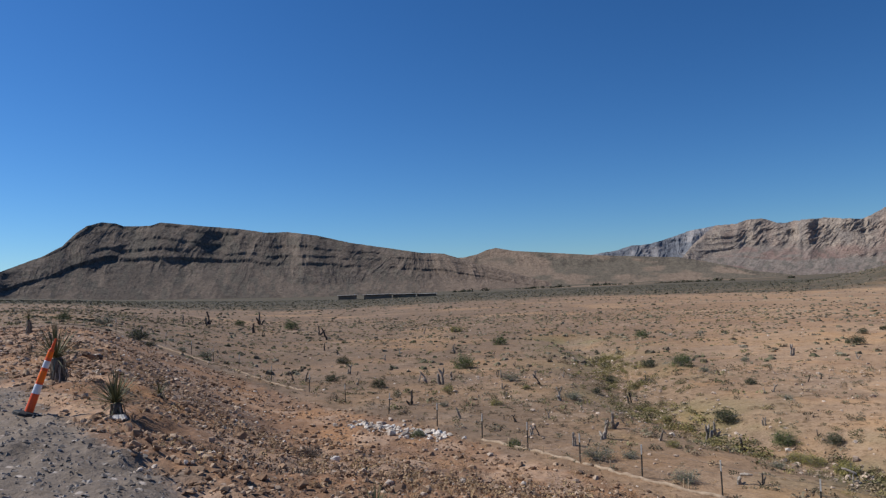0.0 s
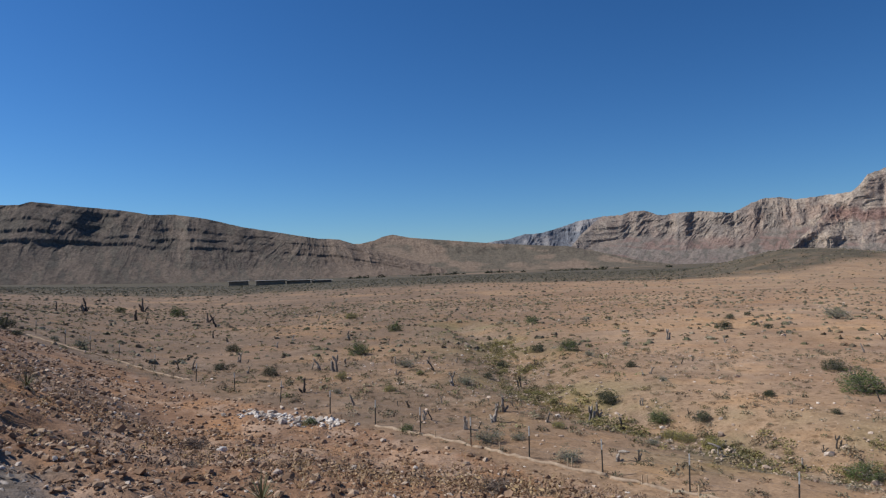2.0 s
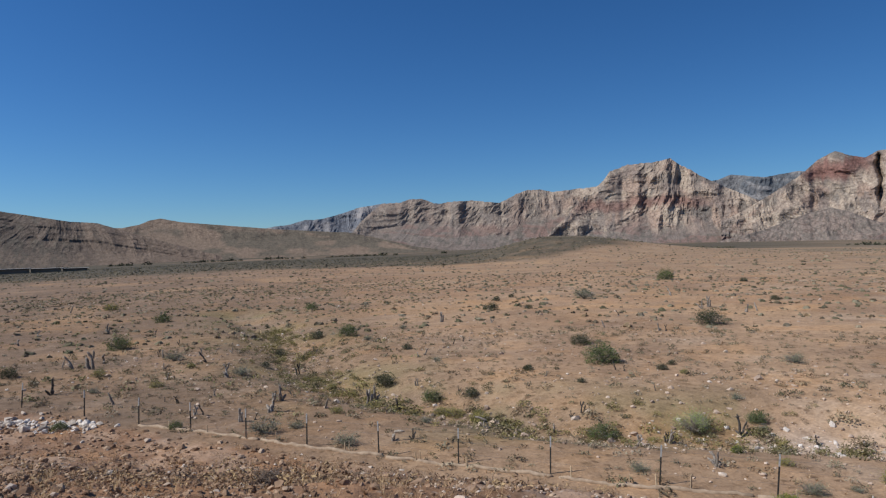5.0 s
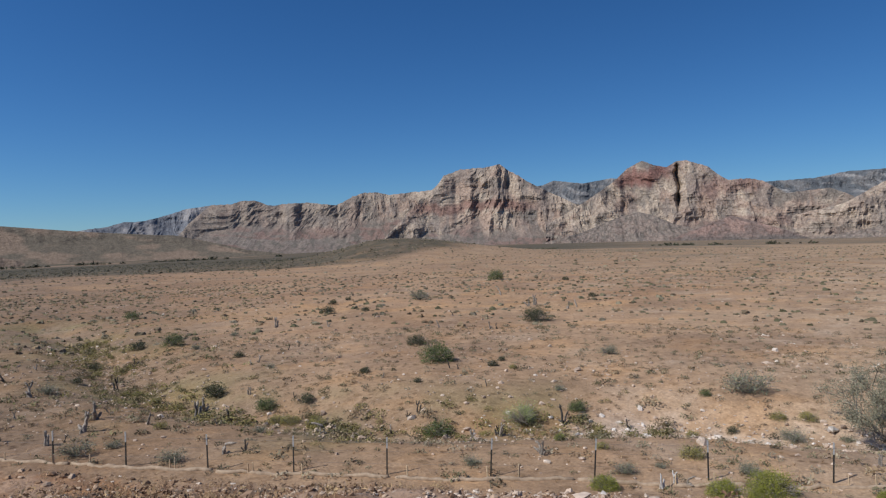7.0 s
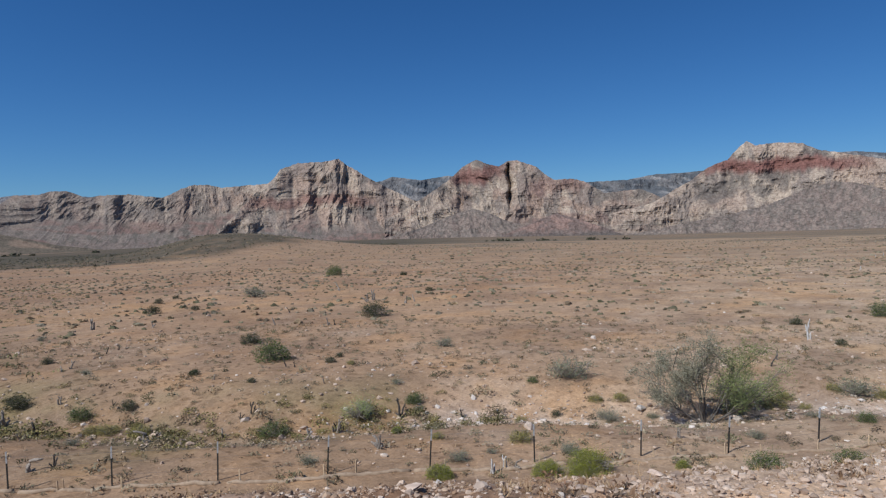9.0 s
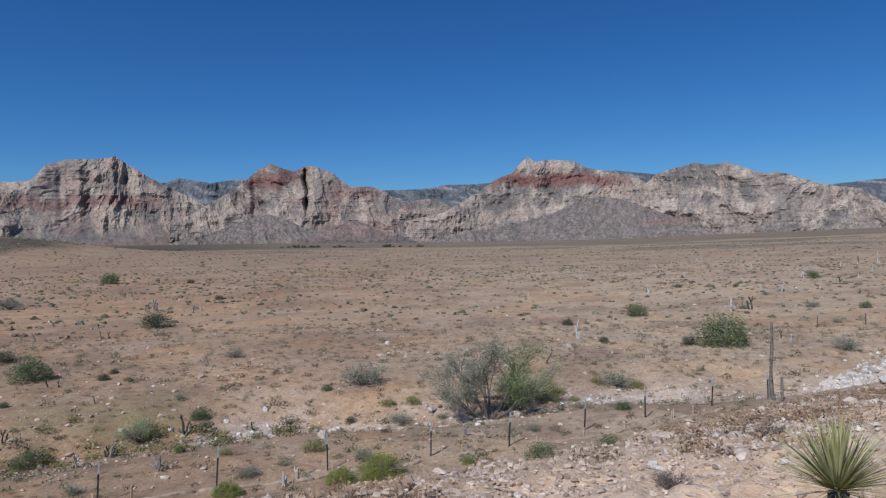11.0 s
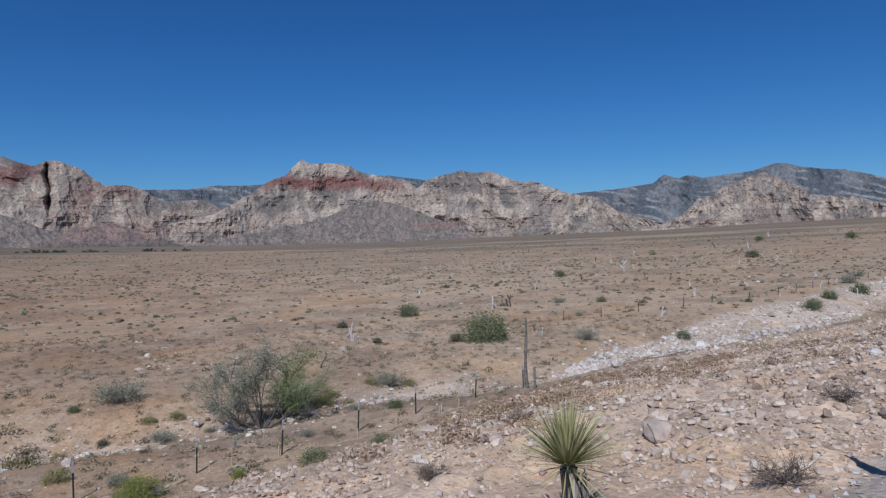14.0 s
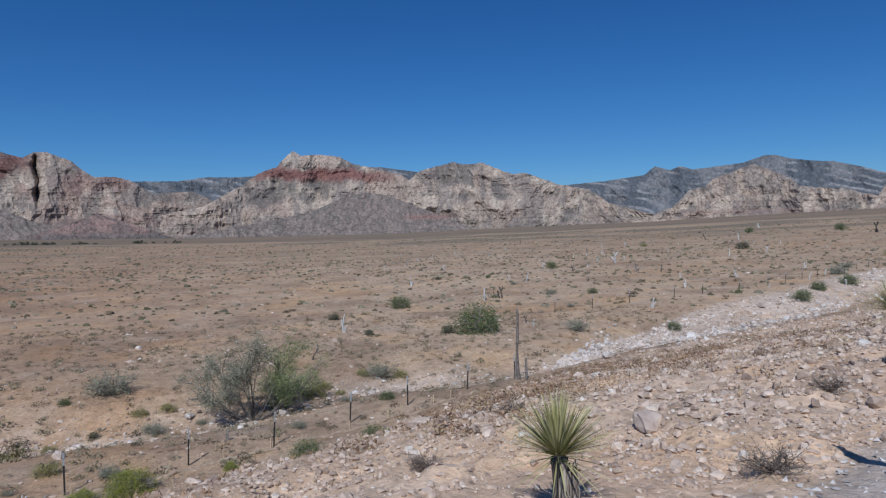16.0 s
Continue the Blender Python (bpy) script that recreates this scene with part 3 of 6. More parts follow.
def mountain(name, label, knots, dist, colour, foot=-1.0, apron=0.3, relief=26.0, grain=100.0, benches=(), jag=0.05, step_deg=0.06, rows=100, seed=0.0, clefts=(), scree=1.75, cliff=0.30, stretch=1.5, lean=0.5):
    """A massif as real terrain: scree rises from the plain at dist to tiers of cliff under a crest that follows the knots (bearing, height in degrees).
    benches are (share of the height, half width, factor on the run: under 1 a wall, over 1 a shelf; how common); grain is the spacing of the gullies in metres; stretch draws them out upwards and lean lets them slant."""
    ka, ke = [k[0] for k in knots], [k[1] for k in knots]
    az = np.arange(ka[0], ka[-1] + step_deg / 2, step_deg)
    top = np.interp(az, ka, ke)
    top = top + jag * (ridged(az * 2.1 + seed, az * 0 + seed, 4) - 0.6) * 1.6 * step(0, 0.5, top - foot)
    vv, aa = np.meshgrid(np.linspace(0, 1, rows), az, indexing="ij")
    um = aa * dist / 57.3 + seed * 700
    el = foot + (np.broadcast_to(top, vv.shape) - foot) * vv
    zm = dist * np.tan(np.radians(el))
    # spurs and gullies, branching down to the size of single ribs
    wx = um + 0.8 * grain * (fbm(um / (1.4 * grain), zm / (1.4 * grain), 4) - 0.5) + lean * zm * (2 * vnoise(um / (2.5 * grain), um * 0 + seed) - 1)
    big = billow(wx / (2.2 * grain) + 5, zm / (3.5 * grain) + seed, 2)
    med = ridged(wx / grain, zm / (stretch * grain) + seed, 5, 0.56)
    small = fbm(wx / (0.16 * grain), zm / (0.14 * grain), 3, 0.65) - 0.5
    # how steep each tier stands; scree climbs into the gullies
    wave = fbm(um / 420 + 3, zm / 300 + seed, 4) - 0.5
    wv = vv + 0.30 * wave
    c = step(apron - 0.08, apron + 0.08, wv + 0.40 * (big - 0.33) + 0.25 * (fbm(um / 90, zm / 200 + 9, 3) - 0.5))
    run = scree * (1 - c) + cliff * c * (0.45 + 1.1 * fbm(um / 130 + 7, zm / 70, 3))
    for b, wid, factor, common in benches:
        here = np.exp(-((wv - b + 0.10 * (fbm(um / 75, um * 0 + b, 3) - 0.5)) / wid) ** 4) * step(0.57 - 0.3 * common, 0.68 - 0.3 * common, fbm(um / 210 + 40 * b, vv * 2, 3))
        run = run * (1 + (factor - 1) * here)
    run = run + 0.8 * step(0.9, 1.0, vv)
    dz = dist * (np.tan(np.radians(top)) - math.tan(radians(foot))) / rows
    r = dist + np.cumsum(run * dz[None, :], axis=0)
    beds = zm / 17 + 2.5 * fbm(um / 330, zm / 120, 3)
    ledge = vnoise(beds, beds * 0 + seed) - 0.5
    fans = ridged(wx / (0.45 * grain) + 2, zm / (4 * grain), 3, 0.5)
    out = relief * (0.8 * (big - 0.33) * (0.3 + 0.7 * c) + 3.6 * (med ** 1.3 - 0.6) * (0.14 + 0.86 * c) + c * (0.4 * small + 0.12 * ledge) + (1 - c) * (0.9 * (fans - 0.65) + 0.14 * small))
    r = r - out * step(0.0, 0.25, vv)
    for a0, w, deep, e0, e1 in clefts:
        r = r + deep * np.exp(-((aa - a0 + 0.5 * (fbm(el * 1.1, aa * 0, 4) - 0.5)) / (w * (0.5 + 1.1 * fbm(el * 2.6 + 4, aa * 0, 3)))) ** 2) * step(e0 - 0.5, e0 + 0.9, el) * (1 - step(e1 - 0.2, e1 + 0.2, el))
    x, y, z = r * np.sin(np.radians(aa)), r * np.cos(np.radians(aa)), EYE + r * np.tan(np.radians(el))
    x, y = np.vstack([x, x[-1] * 1.05]), np.vstack([y, y[-1] * 1.05])
    z = np.vstack([z, z[-1] * 0.8 - 30])
    pad = lambda q: np.vstack([q, q[-1]]).ravel()
    tint = colour(pad(aa), pad(vv), pad(c), pad(beds - np.floor(beds)), pad(el), pad(med))
    top_ob = holder(name, label, "mountain")
    verts, faces, hh = np.c_[x.ravel(), y.ravel(), z.ravel()], grid_faces(rows + 1, len(az)), pad(c)
    low = hh[faces].mean(1) < 0.5
    for piece, pick in (("cliff", faces[~low]), ("talus_slope", faces[low])):
        if len(pick):
            used, local = np.unique(pick, return_inverse=True)
            part(piece, np_mesh(piece, verts[used], local.reshape(-1, 4), [M_ROCKFACE], attrs={"tint": tint[used], "cliff": hh[used]}), top_ob)
    return top_ob


def rock(n, c):
    return np.tile(np.array(c, float), (n, 1))


def mesa_tint(aa, vv, cl, bed, el, gully):
    c = rock(len(aa), (0.122, 0.097, 0.077))
    c = blend(c, (0.172, 0.134, 0.103), step(0.42, 0.62, fbm(aa * 0.9, vv * 5, 4)))
    c = blend(c, (0.135, 0.112, 0.092), cl * 0.4)
    c = blend(c, (0.110, 0.098, 0.078), step(0.5, 0.65, fbm(aa * 2.3 + 8, vv * 9, 4)) * 0.6)
    return blend(c, (0.225, 0.165, 0.122), step(-5, 3, aa) * 0.6)


def hill_tint(aa, vv, cl, bed, el, gully):
    c = rock(len(aa), (0.140, 0.118, 0.088))
    return blend(c, (0.225, 0.168, 0.122), step(0.45, 0.6, fbm(aa * 0.4, vv * 4, 3)))


def foot_tint(aa, vv, cl, bed, el, gully):
    c = rock(len(aa), (0.210, 0.174, 0.146))
    c = blend(c, (0.275, 0.222, 0.182), step(0.40, 0.64, fbm(aa * 6, vv * 9, 4)) * 0.7)
    c = blend(c, (0.26, 0.20, 0.165), step(0.45, 0.62, fbm(aa * 0.8 + 3, vv * 3, 3)) * 0.5)
    c = blend(c, (0.130, 0.118, 0.100), step(0.46, 0.62, fbm(aa * 9 + 5, vv * 12, 4)) * 0.6)
    return blend(c, (0.26, 0.150, 0.122), np.exp(-((el - 0.75) / 0.2) ** 2) * step(86, 88, aa) * 0.75)


def pink_tint(aa, vv, cl, bed, el, gully):
    c = rock(len(aa), (0.185, 0.138, 0.118))
    c = blend(c, (0.27, 0.185, 0.152), step(0.42, 0.62, fbm(aa * 2, vv * 6, 4)))
    return blend(c, (0.12, 0.112, 0.100), 1 - step(-0.8, 0.3, el))


def far_haze_tint(aa, vv, cl, bed, el, gully):
    # the cool grey carries the haze of distance in the rock colour
    c = rock(len(aa), (0.17, 0.18, 0.20))
    return blend(c, (0.33, 0.31, 0.30), step(0.45, 0.65, fbm(aa * 0.7, vv * 5 + aa * 0.4, 4)) * 0.8)


def dark_haze_tint(aa, vv, cl, bed, el, gully):
    # bluer than the rock itself: distance haze put into the base colour
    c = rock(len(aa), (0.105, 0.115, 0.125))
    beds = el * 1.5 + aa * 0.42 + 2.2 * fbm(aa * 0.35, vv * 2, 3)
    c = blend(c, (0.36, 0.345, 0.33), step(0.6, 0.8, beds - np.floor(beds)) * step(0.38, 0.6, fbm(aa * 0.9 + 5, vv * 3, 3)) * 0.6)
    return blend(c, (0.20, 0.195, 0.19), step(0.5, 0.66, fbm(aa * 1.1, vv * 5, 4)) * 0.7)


def sandstone(reds=(), pale=0.5, talus=0.85, rosy=1.0):
    """Cream and grey sandstone over dark talus; reds are (bearing, half width, el, half height, strength) of iron-stained beds."""
    def tint(aa, vv, cl, bed, el, gully):
        c = rock(len(aa), (0.365, 0.293, 0.228))
        c = blend(c, (0.485, 0.402, 0.308), step(0.40, 0.60, fbm(aa * 0.9, vv * 4, 4)) * pale)
        c = blend(c, (0.335, 0.238, 0.183), step(0.46, 0.62, fbm(aa * 0.7 + 21, vv * 5 + 2, 4)) * 0.7 * rosy)
        c = blend(c, (0.27, 0.205, 0.168), (1 - step(0.10, 0.3, bed)) * 0.3)
        c = blend(c, (0.20, 0.172, 0.152), step(0.48, 0.62, fbm(aa * 1.5 + 9, vv * 4 + 4, 5)) * 0.65)
        # dark varnish, brush and painted-in shade in the gullies
        c = blend(c, (0.135, 0.122, 0.108), (1 - step(0.40, 0.56, gully)) * (0.3 + 0.7 * cl) * 0.75)
        shy = 1 - step(29, 41, aa)
        c = blend(c, (0.215, 0.185, 0.160), shy * 0.5)
        wob = 0.9 * (fbm(aa * 0.8 + 3, vv * 2, 3) - 0.5) + 0.5 * (fbm(aa * 4 + 3, vv * 2, 3) - 0.5)
        for a0, w, e0, h, s in reds:
            k = np.exp(-((aa - a0) / w) ** 6) * np.exp(-((el - e0 + wob * h * 2) / h) ** 4)
            c = blend(c, (0.205, 0.102, 0.083), k * s)
        low = 1 - step(-0.6, 1.3, el + 2.2 * wob)
        c = blend(c, (0.165, 0.146, 0.126), low * (0.85 - 0.4 * shy) * talus)
        c = blend(c, (0.195, 0.165, 0.142), (1 - cl) * talus * 0.8)
        c = blend(c, (0.225, 0.140, 0.115), np.maximum(low, 1 - cl) * step(0.5, 0.62, fbm(aa * 0.4, el * 2.2 + 0.1 * aa, 3)) * talus * 0.75 * rosy)
        return blend(c, (0.105, 0.102, 0.086), np.maximum(low, 1 - cl) * step(0.53, 0.64, fbm(aa * 3.5 + 2, el * 4, 4)) * talus * 0.65)
    return tint


MESA = [(-44, 1.3), (-36, 1.7), (-32.8, 1.96), (-31.4, 2.54), (-30.3, 2.97), (-29, 3.73), (-28.1, 4.69), (-27.4, 5.23), (-26.4, 5.49), (-25.4, 5.41), (-24.9, 5.2),
        (-23.1, 5.24), (-22.3, 5.5), (-20.4, 5.32), (-16.2, 4.92), (-14.4, 4.62), (-12.6, 4.64), (-10.3, 4.31), (-7.6, 3.63), (-4.3, 3.06), (-1.7, 2.59), (0.1, 2.48), (2.7, 1.62), (6, 0.6), (9, -0.3)]
LOW_HILL = [(-4, 1.6), (0.4, 2.1), (1.8, 2.08), (3, 2.32), (3.7, 2.62), (4.5, 2.78), (6, 2.48), (10.2, 2.07), (12.9, 1.81), (17.7, 1.45), (19, 1.39), (21.5, 0.83), (24.6, 0.04), (28, -0.45)]
BLUE = [(10, 1.5), (12.9, 1.96), (14.4, 2.14), (15.4, 2.46), (16.9, 2.52), (18.8, 3.01), (20, 3.43), (21.9, 3.67), (23.9, 3.78), (26.5, 3.6), (29, 3.4)]
WEST = [(18.2, 0.4), (19.1, 1.02), (20.2, 2.32), (21.3, 3.27), (21.9, 3.71), (23.4, 3.73), (24.1, 3.95), (25.2, 4.02), (26.5, 3.45), (27.4, 3.7), (29.4, 3.75), (31.7, 3.46), (33.1, 4.17),
        (33.8, 4.43), (35, 4.45), (36.1, 4.23), (39.7, 4.50), (42, 4.2), (44, 3.6)]
DOME = [(33.5, -0.6), (35.5, 0.6), (37.2, 2.2), (38.4, 3.5), (39.7, 4.53), (40.2, 4.99), (40.7, 5.63), (42.1, 6.13), (44, 6.2), (45.4, 6.42), (46.1, 5.87), (47, 5.37), (48.2, 4.57), (50.5, 3.4), (53, 2.2), (54.5, 0.8)]
TWIN = [(49, 1.3), (50.6, 2.04), (53.4, 3.76), (54.8, 4.69), (55.7, 5.54), (56.8, 6.05), (57.9, 5.63), (58.7, 5.44), (59.4, 5.83), (60.2, 5.86), (61.8, 5.26), (62.4, 4.66), (63.2, 4.16),
        (64.6, 4.19), (65.6, 3.91), (67.2, 2.9), (68.8, 3.0), (70, 3.1), (71.5, 2.4)]
RED_PEAK = [(67.5, 1.2), (70.8, 1.9), (71.8, 2.4), (72.7, 2.99), (73.7, 3.45), (75.1, 4.51), (76.5, 4.96), (77.2, 5.74), (77.9, 6.29), (78.5, 5.91), (79.8, 6.02), (81.7, 5.8), (82.6, 5.27), (84.7, 4.75), (86.6, 4.28),
            (87.3, 3.84), (88.2, 4.56), (89.6, 4.93), (91, 5.25), (91.9, 5.03), (93.5, 5.15), (94.5, 4.66), (95.9, 4.15), (96.9, 4.2), (98, 3.84), (99.5, 3.25), (102.1, 2.71), (103.7, 1.57), (107.5, 0.41)]
RIM = [(46, 4.3), (48.9, 4.54), (49.8, 4.87), (52.1, 4.52), (54.3, 4.81), (57, 4.6), (62, 4.0), (65.6, 3.83), (69, 3.87), (71.1, 4.19), (73.2, 4.2), (76, 4.3), (83.1, 5.0), (85, 4.93), (87.5, 4.58), (90, 4.2), (94, 3.4)]
NORTH = [(95, 2.9), (99.6, 3.05), (103.3, 3.32), (106.4, 3.67), (107.3, 4.36), (108.4, 4.01), (109.1, 4.29), (110.2, 3.98), (113.7, 4.3), (115.2, 4.79), (115.8, 4.8), (117, 4.44), (118.9, 4.12), (119.8, 4.07), (121.5, 3.56),
         (122.9, 3.11), (124.6, 3.18), (130, 3.2), (140, 2.4), (150, 1.5)]
CRAG = [(105.5, 0.1), (106.8, 0.37), (108.6, 1.11), (109.9, 2.42), (111, 2.61), (111.7, 3.25), (113.3, 3.76), (114.3, 4.23), (115, 3.98), (116.2, 3.37), (116.9, 3.03), (117.5, 2.45), (119.6, 2.07), (120.4, 2.12),
        (121.6, 1.7), (122.5, 1.46), (123.2, 2.73), (124.3, 2.68), (126, 2.9), (130, 2.6), (136, 1.2)]
EAST = [(150, 1.2), (170, 2.0), (190, 1.4), (220, 2.2), (250, 1.5), (280, 1.8), (300, 1.0)]

FOOT_ONE = [(46, -0.9), (49, -0.2), (52, 0.55), (55.2, 1.75), (56.5, 2.0), (57.5, 1.7), (59, 1.0), (61, 0.3), (62.5, -0.9)]
FOOT_THREE = [(57.5, -0.9), (60, 0.2), (62, 0.95), (63.3, 1.4), (65, 0.85), (67, 0.15), (69.5, -0.9)]
FOOT_TWO = [(66, -0.9), (70, -0.4), (72.6, 0.1), (76, 0.7), (79, 1.3), (81.5, 2.3), (83.6, 2.9), (85, 2.7), (86.4, 2.2), (89.6, 1.0), (92, -0.1), (94, -0.9)]
mountain("mesa", "broad dark brown flat-topped mesa with ledges above scree", MESA, 2200, mesa_tint, -1.2, 0.42, 8.0, 95, [(0.57, 0.030, 0.18, 0.85), (0.68, 0.022, 0.3, 0.5), (0.80, 0.02, 0.35, 0.4), (0.965, 0.025, 0.35, 0.7)], 0.03, 0.06, 110, 3.0, (), 1.9, 1.8, 1.6, 0.7)
mountain("low_hill", "long smooth tan hill beyond the valley floor", LOW_HILL, 2900, hill_tint, -1.0, 0.8, 10.0, 220, (), 0.015, 0.1, 40, 11.0, (), 2.6, 2.2)
mountain("far_range", "hazy blue-grey mountain range on the horizon", BLUE, 4400, far_haze_tint, -0.3, 0.4, 20.0, 150, (), 0.05, 0.08, 50, 5.0, (), 1.75, 0.9)
mountain("sandstone_cliff", "grey and tan sandstone cliffs above long scree fans", WEST, 3650, sandstone([(34, 3, 1.2, 0.35, 0.35), (30, 1.6, 1.3, 0.4, 0.4), (27, 6, -0.1, 0.35, 0.4)], 0.35), -1.0, 0.46, 15.0, 110, [(0.60, 0.04, 0.6, 0.45), (0.8, 0.05, 0.6, 0.45)], 0.08, 0.05, 110, 21.0, (), 1.9, 1.2, 1.1, 0.9)
mountain("sandstone_dome", "cream and pink sandstone dome seamed with gullies", DOME, 3350, sandstone([(42.5, 6.0, 3.0, 0.42, 0.65), (46, 6, 0.3, 0.3, 0.4)], 0.6), -1.0, 0.30, 21.0, 110, [(0.55, 0.04, 0.5, 0.45), (0.66, 0.03, 1.6, 0.45), (0.8, 0.05, 0.5, 0.45)], 0.08, 0.045, 130, 29.0, (), 1.8, 0.9, 1.3, 0.6)
mountain("twin_peak", "red-capped twin sandstone peaks with dark cleft", TWIN, 3300, sandstone([(56.8, 2.4, 5.0, 0.75, 0.9), (63.5, 2.6, 3.6, 0.6, 0.5), (64, 4, 1.0, 0.4, 0.4)], 0.55), -1.0, 0.32, 25.0, 140, [(0.60, 0.05, 0.45, 0.45), (0.72, 0.03, 1.6, 0.45), (0.85, 0.05, 0.5, 0.45)], 0.07, 0.045, 130, 33.0, [(59.45, 0.13, 85, 2.0, 5.6), (59.8, 0.35, 20, 2.4, 5.2)], 1.7, 0.85, 1.3, 0.6)
mountain("red_banded_peak", "cream sandstone mountain with a broad red band", RED_PEAK, 3000, sandstone([(80.0, 6.0, 4.35, 0.5, 1.0), (87, 5, 0.75, 0.22, 0.5)], 0.9, 0.5, 0.5), -1.0, 0.20, 27.0, 120, [(0.42, 0.05, 0.5, 0.45), (0.55, 0.04, 1.5, 0.45), (0.82, 0.04, 0.4, 0.45)], 0.08, 0.05, 120, 47.0, (), 1.75, 1.0, 1.2, 0.6)
mountain("foothill", "dark grey cone of scree below the twin peaks", FOOT_ONE, 2850, foot_tint, -1.0, 0.15, 9.0, 75, (), 0.03, 0.06, 60, 91.0, (), 1.6, 1.7, 1.2, 0.6)
mountain("foothill", "pinkish grey foothill below a canyon mouth", FOOT_THREE, 2800, pink_tint, -1.0, 0.15, 9.0, 75, (), 0.03, 0.06, 60, 103.0, (), 1.6, 1.7, 1.2, 0.6)
mountain("foothill", "dark grey scree slope with a faint red bed", FOOT_TWO, 2550, foot_tint, -1.0, 0.15, 9.0, 80, (), 0.03, 0.06, 70, 97.0, (), 1.7, 1.8, 1.1, 0.7)
mountain("rim", "dark grey wooded plateau rim behind the peaks", RIM, 4200, dark_haze_tint, 1.0, 0.4, 26.0, 180, (), 0.04, 0.08, 50, 59.0, (), 1.75, 0.9)
mountain("north_range", "grey limestone range with haze blue in its colour and pale slanting beds", NORTH, 4150, dark_haze_tint, -0.5, 0.4, 27.0, 330, [(0.7, 0.05, 0.5, 0.45)], 0.05, 0.08, 80, 65.0, (), 1.6, 1.2, 1.0, 0.8)
mountain("sandstone_crag", "rugged pale sandstone crag with vertical cracks", CRAG, 2550, sandstone([(114, 5, 0.6, 0.25, 0.3)], 0.9, 0.25, 0.4), -0.5, 0.12, 24.0, 90, [(0.6, 0.04, 0.4, 0.45)], 0.10, 0.05, 110, 71.0, (), 1.75, 0.9, 1.5, 0.5)
mountain("eastern_hill", "low brown desert hills closing the valley", EAST, 3600, hill_tint, -1.0, 0.6, 20.0, 200, (), 0.03, 0.5, 14, 83.0)
# ---- materials of the things ----
M_CHAR = plain_mat("charred_trunk", (0.024, 0.021, 0.019), (0.13, 0.115, 0.10), 7, 0.9, 0.02, 0.3)
M_GREYWOOD = plain_mat("grey_dead_trunk", (0.13, 0.112, 0.094), (0.37, 0.325, 0.275), 9, 0.9, 0.02, 0.3)
M_BLEACH = plain_mat("bleached_trunk", (0.36, 0.34, 0.31), (0.66, 0.64, 0.60), 5, 0.85, 0.02, 0.15)
M_TWIG = plain_mat("grey_twig", (0.17, 0.15, 0.125), (0.34, 0.31, 0.27), 20)
M_LEAF_GREEN = island_mat("creosote_leaf", [(0, (0.055, 0.085, 0.028)), (0.5, (0.10, 0.135, 0.045)), (1, (0.17, 0.19, 0.07))])
M_LEAF_DARK = island_mat("blackbrush_leaf", [(0, (0.035, 0.045, 0.022)), (0.6, (0.07, 0.08, 0.038)), (1, (0.115, 0.115, 0.06))])
M_LEAF_WILLOW = island_mat("willow_leaf", [(0, (0.20, 0.26, 0.09)), (0.5, (0.30, 0.36, 0.13)), (1, (0.42, 0.47, 0.20))])
M_LEAF_SAGE = island_mat("sage_leaf", [(0, (0.13, 0.145, 0.09)), (0.5, (0.205, 0.22, 0.14)), (1, (0.30, 0.305, 0.20))])
M_LEAF_OLIVE = island_mat("olive_leaf", [(0, (0.18, 0.165, 0.05)), (0.5, (0.27, 0.25, 0.075)), (1, (0.36, 0.31, 0.12))])
M_LEAF_BRIGHT = island_mat("rabbitbrush_leaf", [(0, (0.14, 0.16, 0.03)), (0.5, (0.23, 0.245, 0.045)), (1, (0.33, 0.33, 0.075))])
M_LEAF_ACACIA = island_mat("acacia_leaf", [(0, (0.12, 0.15, 0.055)), (0.5, (0.185, 0.22, 0.08)), (1, (0.27, 0.29, 0.12))])
M_LEAF_GREY = island_mat("acacia_grey_leaf", [(0, (0.16, 0.158, 0.105)), (0.5, (0.25, 0.242, 0.168)), (1, (0.35, 0.335, 0.24))])
M_ACACIAWOOD = plain_mat("acacia_bark", (0.075, 0.066, 0.056), (0.19, 0.17, 0.145), 9)
M_SCRUB = plant_material()
M_DEADTWIG = plain_mat("dead_twig", (0.08, 0.062, 0.05), (0.24, 0.19, 0.15), 9)
M_STRAW = island_mat("dry_grass", [(0, (0.24, 0.14, 0.07)), (0.4, (0.38, 0.25, 0.13)), (0.75, (0.50, 0.37, 0.22)), (1, (0.29, 0.18, 0.11))])
M_YUCCA = island_mat("yucca_leaf", [(0, (0.17, 0.175, 0.06)), (0.4, (0.34, 0.31, 0.125)), (0.75, (0.47, 0.425, 0.20)), (0.95, (0.54, 0.49, 0.30)), (1, (0.12, 0.12, 0.045))], 0.55)
# shaded copy of the yucca leaf: backlit darkness put into the colour
M_YUCCA_BACKLIT = island_mat("backlit_yucca_leaf", [(0, (0.06, 0.065, 0.03)), (0.5, (0.13, 0.13, 0.06)), (0.9, (0.23, 0.215, 0.11)), (1, (0.33, 0.30, 0.18))], 0.6)
M_SKIRT = island_mat("dead_yucca_leaf", [(0, (0.06, 0.05, 0.04)), (0.5, (0.20, 0.16, 0.12)), (0.85, (0.42, 0.36, 0.28)), (1, (0.5, 0.46, 0.40))])
M_STONE = island_mat("bank_stone", [(0, (0.29, 0.212, 0.158)), (0.25, (0.44, 0.332, 0.25)), (0.65, (0.545, 0.42, 0.32)), (0.92, (0.61, 0.49, 0.385)), (1, (0.68, 0.61, 0.52))], 0.95, 14)
